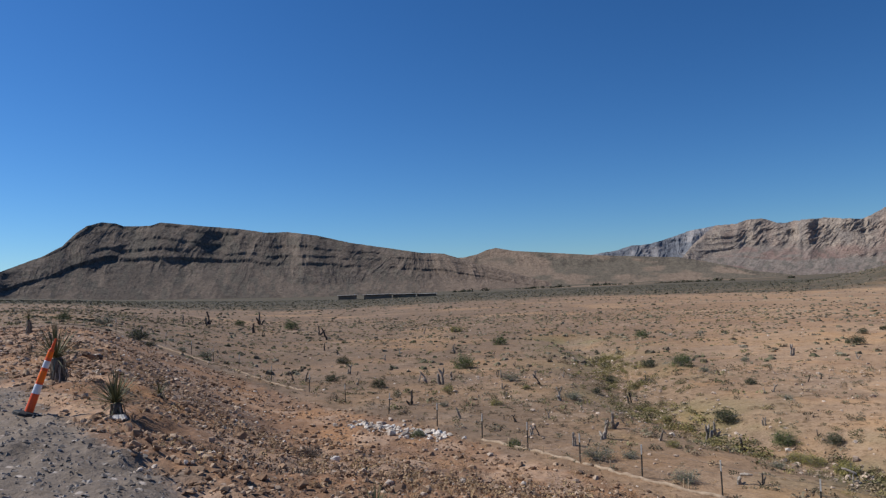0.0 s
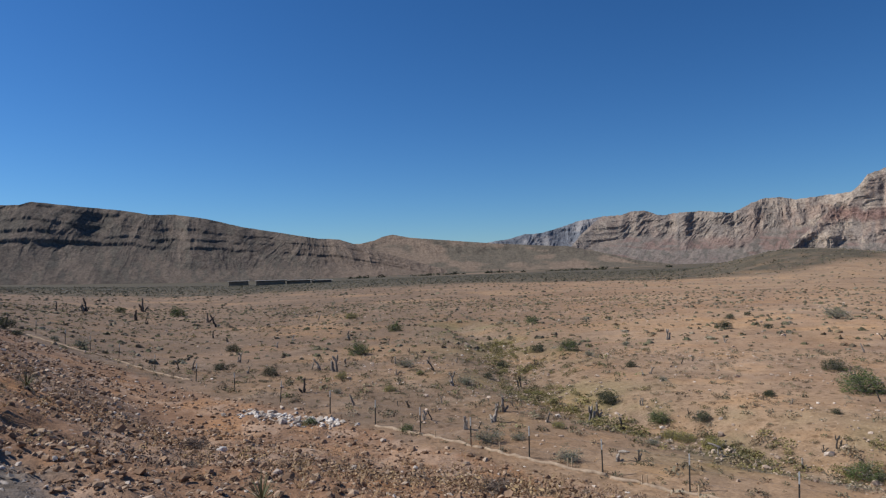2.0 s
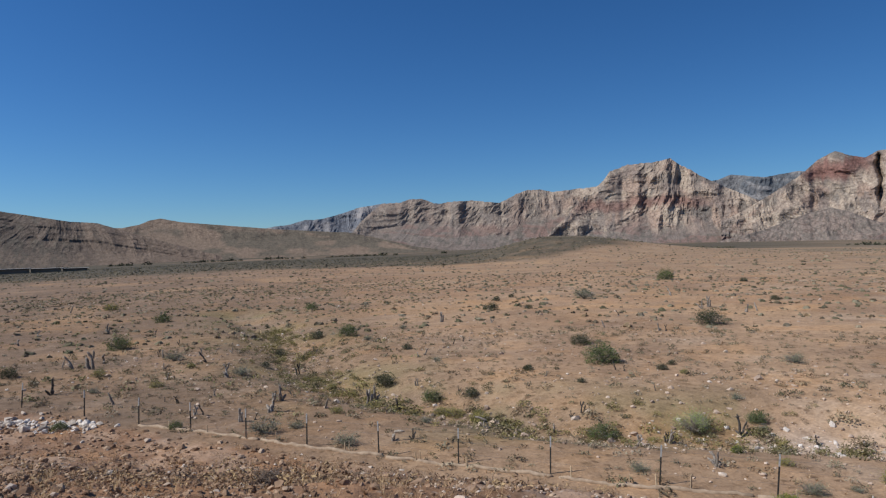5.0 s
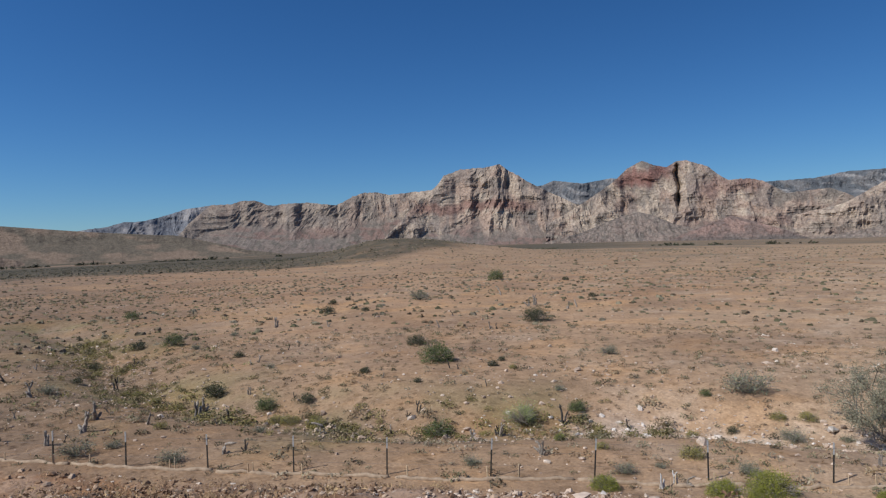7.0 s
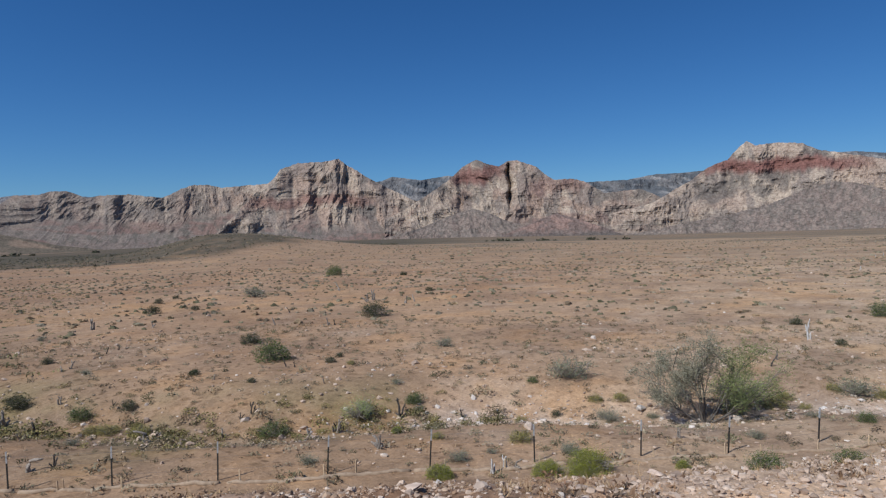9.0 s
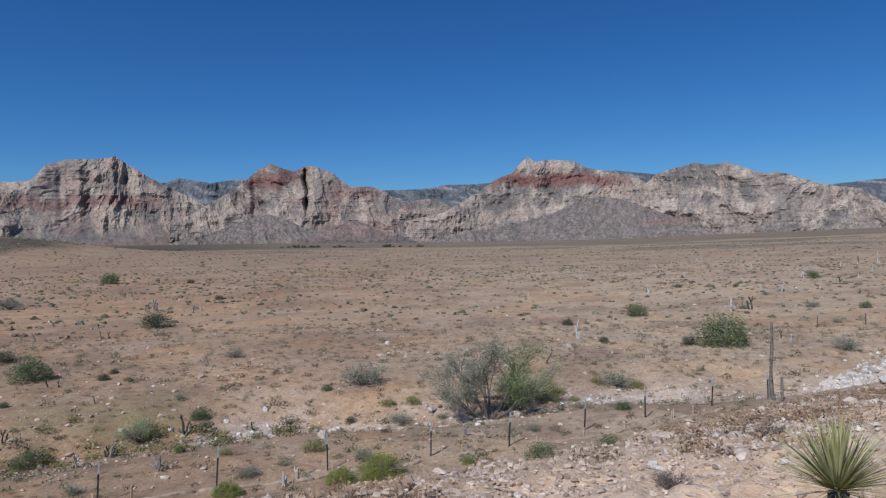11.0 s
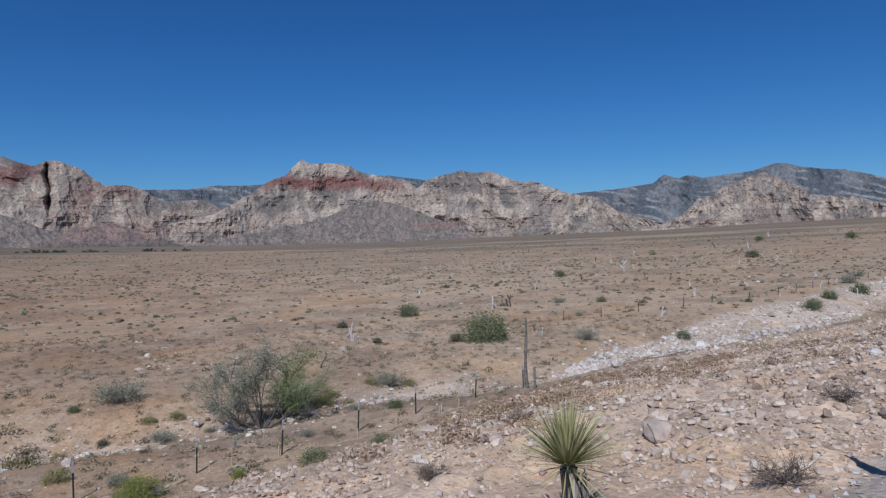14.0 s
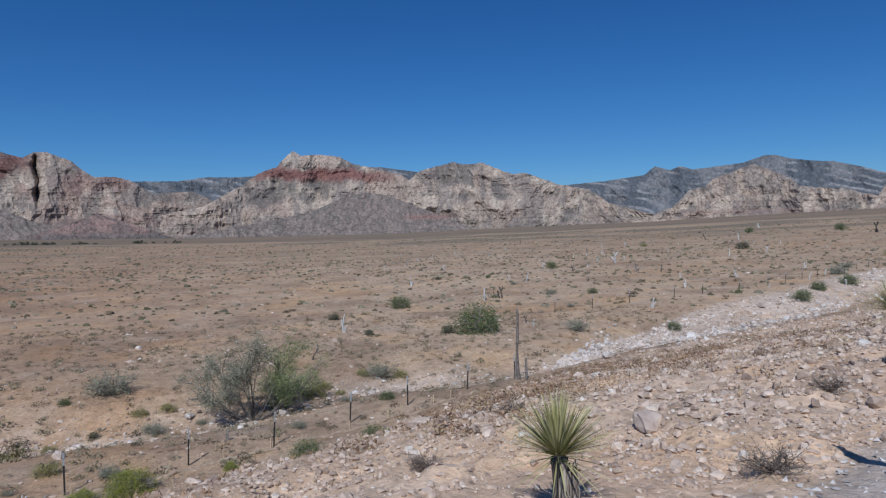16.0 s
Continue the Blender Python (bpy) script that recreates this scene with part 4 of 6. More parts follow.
M_REDSTONE = island_mat("red_bank_stone", [(0, (0.155, 0.095, 0.060)), (0.35, (0.275, 0.175, 0.108)), (0.7, (0.375, 0.252, 0.162)), (0.93, (0.47, 0.355, 0.255)), (1, (0.64, 0.56, 0.48))], 0.95, 14)
M_PALESTONE = island_mat("pale_stone", [(0, (0.40, 0.34, 0.28)), (0.5, (0.56, 0.485, 0.41)), (1, (0.72, 0.67, 0.61))], 0.95, 10)
M_PINKRUBBLE = island_mat("pinkish_rubble_stone", [(0, (0.36, 0.285, 0.23)), (0.5, (0.53, 0.435, 0.355)), (1, (0.68, 0.60, 0.52))], 0.95, 10)
M_RIPRAP = island_mat("riprap_stone", [(0, (0.36, 0.31, 0.26)), (0.5, (0.54, 0.48, 0.42)), (1, (0.72, 0.66, 0.59))], 0.95, 10)
# lit and shaded copies of one gravel, the sun's side put into the colour
M_LITGRAVEL = island_mat("lit_gravel_stone", [(0, (0.28, 0.255, 0.23)), (0.5, (0.48, 0.44, 0.40)), (1, (0.62, 0.58, 0.54))], 0.95)
M_GRAVELSTONE = island_mat("gravel_stone", [(0, (0.15, 0.126, 0.106)), (0.5, (0.25, 0.215, 0.183)), (1, (0.39, 0.345, 0.30))], 0.95)
M_BOULDER = plain_mat("boulder_stone", (0.44, 0.335, 0.26), (0.62, 0.50, 0.40), 5, 0.95, 0.03, 0.2)
M_WHITE_BOULDER = plain_mat("white_boulder_stone", (0.43, 0.385, 0.335), (0.70, 0.645, 0.58), 5, 0.95, 0.03, 0.15)
M_POST = plain_mat("rusty_green_post", (0.022, 0.024, 0.022), (0.055, 0.05, 0.045), 9, 0.6)
M_POSTTOP = plain_mat("pale_post_tip", (0.30, 0.31, 0.31), (0.46, 0.46, 0.45), 12, 0.6)
M_WIRE = plain_mat("galvanised_wire", (0.10, 0.095, 0.09), (0.20, 0.19, 0.18), 12, 0.5, metallic=0.6)
M_STAKE = plain_mat("raw_pine_stake", (0.42, 0.31, 0.19), (0.60, 0.47, 0.32), 9)
M_WATTLE = plain_mat("straw_roll", (0.28, 0.205, 0.14), (0.43, 0.33, 0.235), 6, 0.95, 0.03)
M_OLDPOST = plain_mat("weathered_post", (0.075, 0.062, 0.052), (0.27, 0.23, 0.195), 6, 0.9, 0.02)
M_ORANGE = plain_mat("faded_orange_plastic", (0.72, 0.085, 0.022), (0.86, 0.14, 0.04), 4, 0.45)
M_BAND = plain_mat("white_reflective_sheet", (0.62, 0.62, 0.64), (0.80, 0.80, 0.82), 8, 0.35)
M_BANDORANGE = plain_mat("orange_reflective_sheet", (0.95, 0.16, 0.01), (1.0, 0.21, 0.02), 8, 0.35)
M_RUBBER = plain_mat("black_rubber", (0.012, 0.012, 0.013), (0.035, 0.034, 0.034), 9, 0.7)
M_ROOF = plain_mat("dark_flat_roof", (0.30, 0.27, 0.24), (0.46, 0.42, 0.37), 0.4, 0.8)
M_TANWALL = plain_mat("tan_block_wall", (0.20, 0.155, 0.115), (0.28, 0.215, 0.16), 0.3, 0.9)
M_DARKGLASS = plain_mat("dark_window_glass", (0.02, 0.025, 0.03), (0.03, 0.035, 0.04), 1, 0.15)
def spread_out(first, poses):
    """Sets each of the built things at a pose, and copies of them at the rest."""
    n = len(first)
    for k, m in enumerate(poses[n:]):
        copy_thing(first[k % n], m)
    for ob, m in zip(first, poses):
        ob.matrix_basis = m


# ---- fence along the foot of the bank ----
FENCE = [(-30.9, 65), (-29.6, 67.4), (-26.5, 65.6), (-23.1, 62.9), (-20.7, 61.7), (-18, 60.2), (-14.1, 55.8), (-10.1, 50.9), (-6.8, 46.3), (-3.5, 41.3), (-0.6, 37.1), (1.6, 33.7), (3.5, 31.2), (5.3, 28.5),
         (7.1, 26), (9.1, 23.6), (11.1, 21.2), (13.1, 18.6), (15.3, 16), (17.5, 13.6), (19.7, 11), (22, 8.3), (23.8, 6), (26.4, 3.7), (28.8, 1.6), (31.6, -1), (33.4, -3.4)]
FENCE_NORTH = [(58.8, -9.5), (60, -13), (62.3, -16.9), (65.4, -22), (67.3, -25.4), (69.4, -29.9), (73.3, -34.7)] + [(73.3 + 3.0 * k, -34.7 - 3.4 * k) for k in range(1, 17)]


def t_post():
    """Steel T-post: web, flange and studs."""
    h, pieces = 0.86, []
    for w, d, y in ((0.048, 0.010, 0.0), (0.010, 0.044, 0.026)):
        v = np.array([(sx * w / 2, y + sy * d / 2, z) for z in (-0.35, h) for sx, sy in ((-1, -1), (1, -1), (1, 1), (-1, 1))])
        pieces.append((v, np.array([(0, 1, 5, 4), (1, 2, 6, 5), (2, 3, 7, 6), (3, 0, 4, 7), (4, 5, 6, 7)])))
    for z in np.arange(0.12, h, 0.12):
        v = np.array([(sx * 0.012, -0.005 - q, z + k) for k in (0, 0.02) for sx, q in ((-1, 0), (1, 0), (1, 0.014), (-1, 0.014))])
        pieces.append((v, np.array([(0, 1, 5, 4), (1, 2, 6, 5), (2, 3, 7, 6), (3, 0, 4, 7), (4, 5, 6, 7)])))
    return join(pieces)


_pv, _pf = t_post()
ME_POST = np_mesh("post", _pv, _pf, [M_POST])
_tv = _pv[:16].copy()
_tv[:, 2] = np.where(_tv[:, 2] < 0, 0.86, 1.22)
ME_TIP = np_mesh("post_tip", _tv, _pf[:10], [M_POSTTOP])


def fence(line, label, seed):
    r = np.random.RandomState(seed)
    f = holder("wire_fence", label, "fence")
    tops = []
    for i, (x, y) in enumerate(line):
        a, b = line[max(i - 1, 0)], line[min(i + 1, len(line) - 1)]
        turn = math.degrees(math.atan2(b[1] - a[1], b[0] - a[0]))
        m = on_ground(x, y, turn, 1.0, 0.0, (r.normal(0, 2.0), r.normal(1.2, 1.8)))
        p = part("post", ME_POST, f)
        p.matrix_basis = m
        q = part("post_tip", ME_TIP, p, "pale painted post tip")
        tops.append(m)
    for h in (0.35, 0.75, 1.05):
        pts = np.array([(m @ Vector((0, -0.01, h)))[:] for m in tops])
        part("wire", clean_mesh("wire", *tube(pts, np.full(len(pts), 0.0035), 3, False), M_WIRE), f)


fence(FENCE, "dark steel-post wire fence along the foot of the bank", 5)
fence(FENCE_NORTH, "dark steel-post wire fence beside the white wash", 6)

# ---- straw rolls and their stakes ----
WATTLE = [[(-36.5, 65), (-32.1, 66.4), (-26.2, 63.2)], [(-26.2, 63.0), (-20.2, 59.3), (-17.7, 58.2)], [(-17.6, 58.0), (-13.2, 54.2), (-10.4, 51)], [(1.6, 33.6), (3.7, 30.8), (5.7, 28)], [(5.8, 27.8), (7.1, 25.8), (9.1, 23.3)],
          [(9.2, 23.1), (11.1, 20.9), (13.0, 18.3)], [(13.1, 18.1), (14.9, 15.9), (16.9, 14.0)], [(17.0, 13.8), (18.6, 11.3), (19.9, 9.9)], [(20.0, 9.7), (21.9, 7.7), (23.6, 5.7)], [(23.7, 5.5), (25.7, 3.2), (27.8, 1.2)], [(27.9, 1.1), (29.3, -0.2), (30.8, -1.4)]]


def straw_roll(ends, seed):
    r = np.random.RandomState(seed)
    p = np.array(ends)
    s = np.linspace(0, 2, 26)
    xy = np.c_[np.interp(s, [0, 1, 2], p[:, 0]), np.interp(s, [0, 1, 2], p[:, 1])] + r.normal(0, 0.035, (26, 2))
    z = ground_z(xy[:, 0], xy[:, 1]) + 0.012 + r.normal(0, 0.018, 26)
    rad = 0.08 + r.normal(0, 0.012, 26)
    rad[0] = rad[-1] = 0.07
    me = clean_mesh("straw_roll", *tube(np.c_[xy, z], rad, 8), M_WATTLE, True)
    tagged(new("straw_roll", me), "sagging tan straw erosion roll along the fence", "erosion roll", "straw rolls")


for k, ends in enumerate(WATTLE):
    straw_roll(ends, 40 + k)


def stake_mesh():
    w, d = 0.022, 0.014
    v = np.array([(sx * w, sy * d, z) for z in (-0.15, 0.36) for sx, sy in ((-1, -1), (1, -1), (1, 1), (-1, 1))] + [(0, 0, 0.40)])
    f = [(0, 1, 5, 4), (1, 2, 6, 5), (2, 3, 7, 6), (3, 0, 4, 7), (4, 5, 8, 8), (5, 6, 8, 8), (6, 7, 8, 8), (7, 4, 8, 8)]
    return clean_mesh("stake", v, f, M_STAKE)


ME_STAKE = stake_mesh()
for k in range(30):
    ends = WATTLE[3 + k % 8]
    u = (k // 8 + 0.5) / 4 + 0.07 * ((k * 7) % 5 - 2)
    a, b = (ends[0], ends[1]) if u < 0.5 else (ends[1], ends[2])
    w = (u * 2) % 1.0
    x, y = a[0] + (b[0] - a[0]) * w + 0.16 * (1 if k % 2 else -1), a[1] + (b[1] - a[1]) * w + 0.12
    ob = new("wooden_stake", ME_STAKE)
    ob.matrix_basis = on_ground(x, y, k * 37.0, 0.85 + 0.05 * (k % 5), 0.0, ((k % 7) - 3, (k % 5) - 2))
    tagged(ob, "short raw pine stake beside the straw roll", "stake", "stakes along the rolls")


# ---- burnt joshua trees ----
def limb(r, base, height, lean, radius, sides=8, hook=0.0):
    a = r.uniform(0, 2 * np.pi)
    s = np.linspace(0, 1, 8)
    out = np.array([np.cos(a), np.sin(a)])
    x = lean * height * (s ** 1.4) + hook * height * np.maximum(s - 0.55, 0) * 1.6
    z = height * (s - hook * 1.1 * np.maximum(s - 0.6, 0) ** 1.2)
    path = np.c_[base[0] + out[0] * x, base[1] + out[1] * x, base[2] + z]
    path[1:-1] += r.normal(0, 0.018 * height, (6, 3))
    rad = radius * (1.15 - 0.35 * s) * (1 + r.normal(0, 0.06, 8))
    rad[-1] *= 0.42
    return tube(path, rad, sides), path


def joshua(kind, seed):
    """A burnt joshua tree one metre high, with one to three stumps of trunk."""
    r = np.random.RandomState(seed)
    mat = {"charred": M_CHAR, "grey": M_GREYWOOD, "bleached": M_BLEACH, "fallen": M_GREYWOOD}[kind]
    words = {"charred": "charred black joshua tree stump standing in dry grass", "grey": "weathered grey burnt joshua tree trunk on the plain",
             "bleached": "bleached white dead joshua tree trunk with peeling bark", "fallen": "grey burnt joshua tree bent over to the ground"}[kind]
    h = holder("burnt_joshua_tree", words, "dead tree", "burnt joshua trees")
    n = 1 + (seed % 3 != 0) + (seed % 2 == 0) + (seed % 5 == 1)
    for k in range(n):
        big = 1.0 if k == 0 else r.uniform(0.45, 0.8)
        base = np.array([r.normal(0, 0.10), r.normal(0, 0.10), -0.12]) * (k > 0) + (0, 0, -0.08)
        hook = r.uniform(0.5, 0.95) if kind == "fallen" else max(r.normal(0.05, 0.15), 0)
        (v, f), path = limb(r, base, big * 1.05, abs(r.normal(0.18 if kind == "bleached" else 0.40, 0.10 if kind == "bleached" else 0.24)), (r.uniform(0.055, 0.078) if kind in ("bleached", "charred") else r.uniform(0.07, 0.098)) * (0.75 + 0.25 * big), 8, hook)
        trunk = part("trunk", clean_mesh("trunk", v, f, mat, True), h)
        if k == 0 and seed % 2 == 0:
            (v, f), _ = limb(r, path[4], 0.38, 0.55, 0.06, 7)
            part("branch", clean_mesh("branch", v, f, mat, True), h)
        if k == 0 and kind in ("charred", "grey") and seed % 3 != 0:
            # ragged remains of the leaf skirt
            v, f = blades(r, 26, 0.05, 0.22, 0.03, 0.15, 0.6, 1)
            part("dead_leaves", np_mesh("dead_leaves", v + path[-2], f, [M_CHAR if kind == "charred" else M_SKIRT]), h)
    return h


CHARRED_NEAR = [(11, 24.8, 0.43), (21.5, 21.9, 0.48), (24.4, 20.6, 0.86), (26.2, 18.4, 0.45), (24.5, 20.7, 0.67), (6.3, 31.6, 0.26), (19.9, 26.4, 0.32), (20.5, 26.4, 0.59), (4.4, 34, 0.51), (13.9, 33.1, 0.72), (24.9, 26.1, 0.35), (3.6, 37.6, 0.42), (17.9, 33.9, 0.31), (3.1, 38.5, 0.29), (40.3, 7.8, 0.59), (27.3, 31.1, 0.33), (27.2, 31.7, 0.52), (14.3, 40.7, 0.29), (-2.3, 44.4, 0.98), (12.6, 47.8, 0.87), (6.9, 51, 0.85), (52.6, -6.3, 0.56), (24.5, 47.1, 0.51), (25.8, 47.9, 0.36), (15.8, 55, 0.63), (4.3, 57.2, 0.53)]
CHARRED_FAR = [(-12.6, 57.3, 0.76), (41.6, 42.2, 0.52), (31.5, 51.3, 0.32), (-7.9, 61.3, 0.41), (6.3, 63.6, 0.47), (71.1, -6, 1.3), (47.2, 54.1, 0.57), (72.2, -5.3, 0.65), (5.2, 74.7, 0.49), (-12.8, 82.4, 0.67), (87.7, -18.5, 0.54), (-15.5, 88.7, 0.99), (99.7, -31.7, 0.93), (106, -20.1, 0.97), (-18.7, 109.3, 2), (-30.3, 114.8, 1.2), (-21.8, 120.4, 1.8), (-34, 123, 1.9), (-45.2, 131, 1.5), (-48.7, 131.6, 0.93), (-50.8, 133.9, 1.6), (-48.3, 141.6, 2.8), (-42.7, 159.4, 3), (164, -34.5, 1.4), (222.6, -85.5, 1.9), (219.4, -138.6, 3.3), (266.8, -30, 1.5)]
GREY_NEAR = [(18.2, 16.4, 0.48), (24.5, 7.8, 0.41), (19.4, 21.5, 0.32), (20.2, 22.1, 0.43), (20.2, 22.2, 0.37), (21.5, 21.8, 0.62), (18.4, 25.7, 0.42), (5.6, 31.5, 0.64), (12.3, 30.7, 0.32), (7.3, 32.7, 0.89), (9.7, 32.1, 0.52), (4.1, 34.2, 0.49), (8.3, 35.1, 0.8), (13.2, 35.7, 1), (9.4, 37.3, 0.26), (5.5, 38.3, 0.36), (0.7, 39, 0.65), (22.6, 32.2, 0.31), (14.2, 37.2, 0.79), (16.7, 36.8, 0.5), (42, 7.8, 0.52), (7, 44, 0.88), (3.8, 45.4, 0.42), (20.6, 43.9, 0.53)]
GREY_FAR = [(4, 49.8, 0.46), (-0.3, 52.9, 1.3), (-1.5, 54.2, 0.9), (-6.9, 54, 0.5), (-2.2, 55.3, 0.51), (7, 54.9, 0.57), (9.3, 55.1, 0.44), (4.4, 56.2, 0.62), (-11.6, 57, 0.86), (41.1, 42.4, 0.65), (39.6, 47.4, 0.68), (-8.7, 62.6, 0.88), (34.7, 58.4, 0.6), (31.7, 63.5, 1.1), (72, -4.8, 0.54), (59.7, 49, 0.85), (61.9, 49.6, 0.87), (0.9, 79.9, 1), (59, 54.4, 0.88), (61, 55.3, 1.3), (70.1, 69.7, 1.1), (101.7, -28.7, 1.3), (-3.5, 115.5, 1.1), (148, 7.8, 0.98), (176.2, -115.3, 2.3)]
FALLEN = [(18.8, 11.2, 0.43), (18.4, 16.6, 0.45), (10.3, 25.1, 0.61), (16.1, 28.1, 0.43), (16.4, 28.1, 0.72), (16.8, 28, 0.36), (19.9, 43.6, 0.38), (0.4, 55.9, 0.82), (-6.5, 74, 0.76), (-5.4, 80.3, 0.74)]
BLEACHED = [(18.1, 11.6, 0.46), (18.6, 11.5, 0.47), (50.4, 7.4, 1), (50.6, -6.6, 0.54), (55.4, 8.2, 0.91), (58.5, -17.8, 0.88), (69.9, -4.1, 1.2), (70.6, -33.6, 0.45), (78.4, -41.8, 0.99), (90.5, 4.3, 1.1), (90.4, -11, 1.1), (85.4, -36.5, 0.94), (97.3, -51.3, 0.87), (117.5, -17.3, 1.1), (116.2, -44.3, 0.71), (123.4, -31, 2.1), (127.1, -53.1, 1.3), (134.8, -63.7, 1.2), (169.1, -11.4, 0.92), (184.8, 2.8, 0.83), (205.9, -18.9, 1.1), (209.2, -55.6, 1.4), (207.6, -89.6, 2), (358.4, -165.4, 2.5)]
GREEN = [(21.1, 4.3, 1.1), (22.1, 2.3, 1.1), (20.6, 17.6, 0.38), (30.3, 2.6, 0.75), (19.6, 23.9, 1.4), (3, 32, 0.72), (26, 21.1, 0.89), (-1.5, 34.5, 0.77), (31.2, 17.4, 0.62), (16.4, 34.2, 1.2), (28.1, 33.9, 2.3), (51.4, -17.2, 1.2), (20, 58.9, 1.9), (1.7, 64.4, 2.1), (65.5, 4.2, 2.2), (64.9, -33.8, 2), (67.7, -29.1, 0.82), (72.6, -15.8, 1.2), (70.2, -38.4, 1.7), (74.5, -44.1, 2.1), (6.9, 86.6, 1.9), (-44.9, 81.4, 1.7), (25.8, 90.3, 1.9), (98.8, -6.5, 0.89), (116.6, -18.6, 2.1), (100.7, -67, 1.7), (101.1, 101.8, 3.8), (-31.4, 141.8, 3.2), (-43.8, 147.2, 2.3), (180.6, -120.7, 2.8), (255.2, -148.5, 4.6), (283.9, -127, 3.9)]
DARK = [(28.8, 14.8, 0.57), (33, 8, 1.1), (35.2, 7.6, 0.74), (17.9, 32.6, 0.99), (23.2, 29.8, 0.54), (23.1, 34.8, 0.65), (15.5, 38.9, 1.4), (23.2, 34.9, 0.67), (29.5, 30.3, 0.75), (31.1, 31.2, 0.58), (49.2, -0.3, 1.2), (49.1, 5.4, 0.8), (10.4, 48.6, 0.77), (31.8, 40.8, 1.6), (20.8, 47.5, 0.91), (-5.1, 52.1, 1.2), (-9.4, 56.9, 1.2), (58.6, 9.4, 1.1), (13.7, 58, 1), (-24.8, 58.1, 0.93), (18, 61.5, 1.3), (48.8, 44, 2.6), (-27.3, 61.7, 2), (-10.8, 73, 1.5), (41.8, 70.3, 1.8), (46.2, 69, 1.1), (74, 56.7, 1.2), (49.1, 81.3, 1.3), (98.8, 0.7, 1), (54.2, 85.4, 0.98), (103.3, 85.3, 1.5), (152.3, -66.7, 3.2)]
SAGE_NEAR = [(18.5, 13.2, 0.73), (21, 10.2, 0.68), (21, 10.4, 0.75), (15.8, 17.4, 0.67), (19.8, 12.7, 0.38), (26, 5.6, 0.66), (8.5, 25.5, 0.97), (6.1, 28.9, 1.2), (7.5, 29.1, 0.67), (13, 27.8, 0.62), (31.3, 4.5, 0.59), (29.5, 12.6, 1.1), (30.7, 10.9, 0.6), (25.6, 20.5, 0.51), (26, 21.1, 0.64), (27.2, 23.1, 0.63), (32.6, 15.9, 2.2)]
SAGE_FAR = [(37.6, 3.6, 1.7), (-0.2, 43.4, 0.64), (8.1, 44.6, 1.2), (20.3, 41.5, 0.61), (37.3, 27.5, 1.2), (48.2, -9.3, 1.8), (5, 53.4, 1.4), (20.3, 54.5, 0.9), (61.6, -11.4, 0.85), (26, 60.3, 0.87), (-22, 63.8, 1.5), (-24.6, 64.7, 1), (73.7, -11.6, 1.3), (85.5, -8.8, 0.91), (-39.3, 79.7, 2), (58.8, 74.3, 2.9), (84.3, -48.4, 2.2), (95.9, -56.4, 1.8)]
OLIVE = [(21.4, 12.5, 0.88), (20.3, 15.4, 0.54), (27.3, 15.9, 0.61), (9.9, 30.9, 0.65), (30.9, 13.8, 0.76), (16.8, 29.5, 1.1), (31.6, 12.8, 0.84), (16.1, 31, 1.1), (17.2, 30.5, 0.62), (34.8, 6.6, 1.2), (15.8, 31.8, 0.95), (35.1, 5.4, 0.66), (36.3, 6.4, 0.9), (37.7, 2.5, 0.93), (37.9, 4.6, 0.78), (29.4, 28.5, 0.54), (13.5, 39.1, 0.73), (3, 43.1, 0.88), (13.1, 42, 0.78), (13, 44.9, 0.83), (12.5, 45.6, 0.73), (-0, 49.3, 1), (5.7, 49.6, 0.64), (1.9, 116.6, 2.3), (115.8, -75.7, 2.6), (193.6, -56.8, 2.4)]
BIG_GREEN = [(23.1, 22, 1.6), (34.1, 7.9, 2.7), (48.9, -2.5, 3.7)]
BRIGHT = [(18.6, 8.8, 0.81), (18.2, 9.7, 0.97), (19, 8.7, 1.3), (16.9, 12.8, 0.91), (21.3, 6.7, 0.47), (20.7, 17.7, 0.49)]
r_ = np.random.RandomState(17)
for _ in range(46):
    a, d = radians(r_.uniform(84, 121)), r_.uniform(75, 230)
    BLEACHED.append((d * math.sin(a), d * math.cos(a), r_.uniform(0.45, 1.0)))
JOSHUA = {k: [joshua(k, s + 10 * i) for i, s in enumerate((1, 2, 3, 4, 5, 6))] for k in ("charred", "grey", "bleached", "fallen")}
for kind, spots in (("charred", CHARRED_NEAR + CHARRED_FAR), ("grey", GREY_NEAR + GREY_FAR), ("bleached", BLEACHED), ("fallen", FALLEN)):
    spread_out(JOSHUA[kind], [on_ground(x, y, rng.uniform(0, 360), max(h, 0.3) * 1.05) for x, y, h in spots])


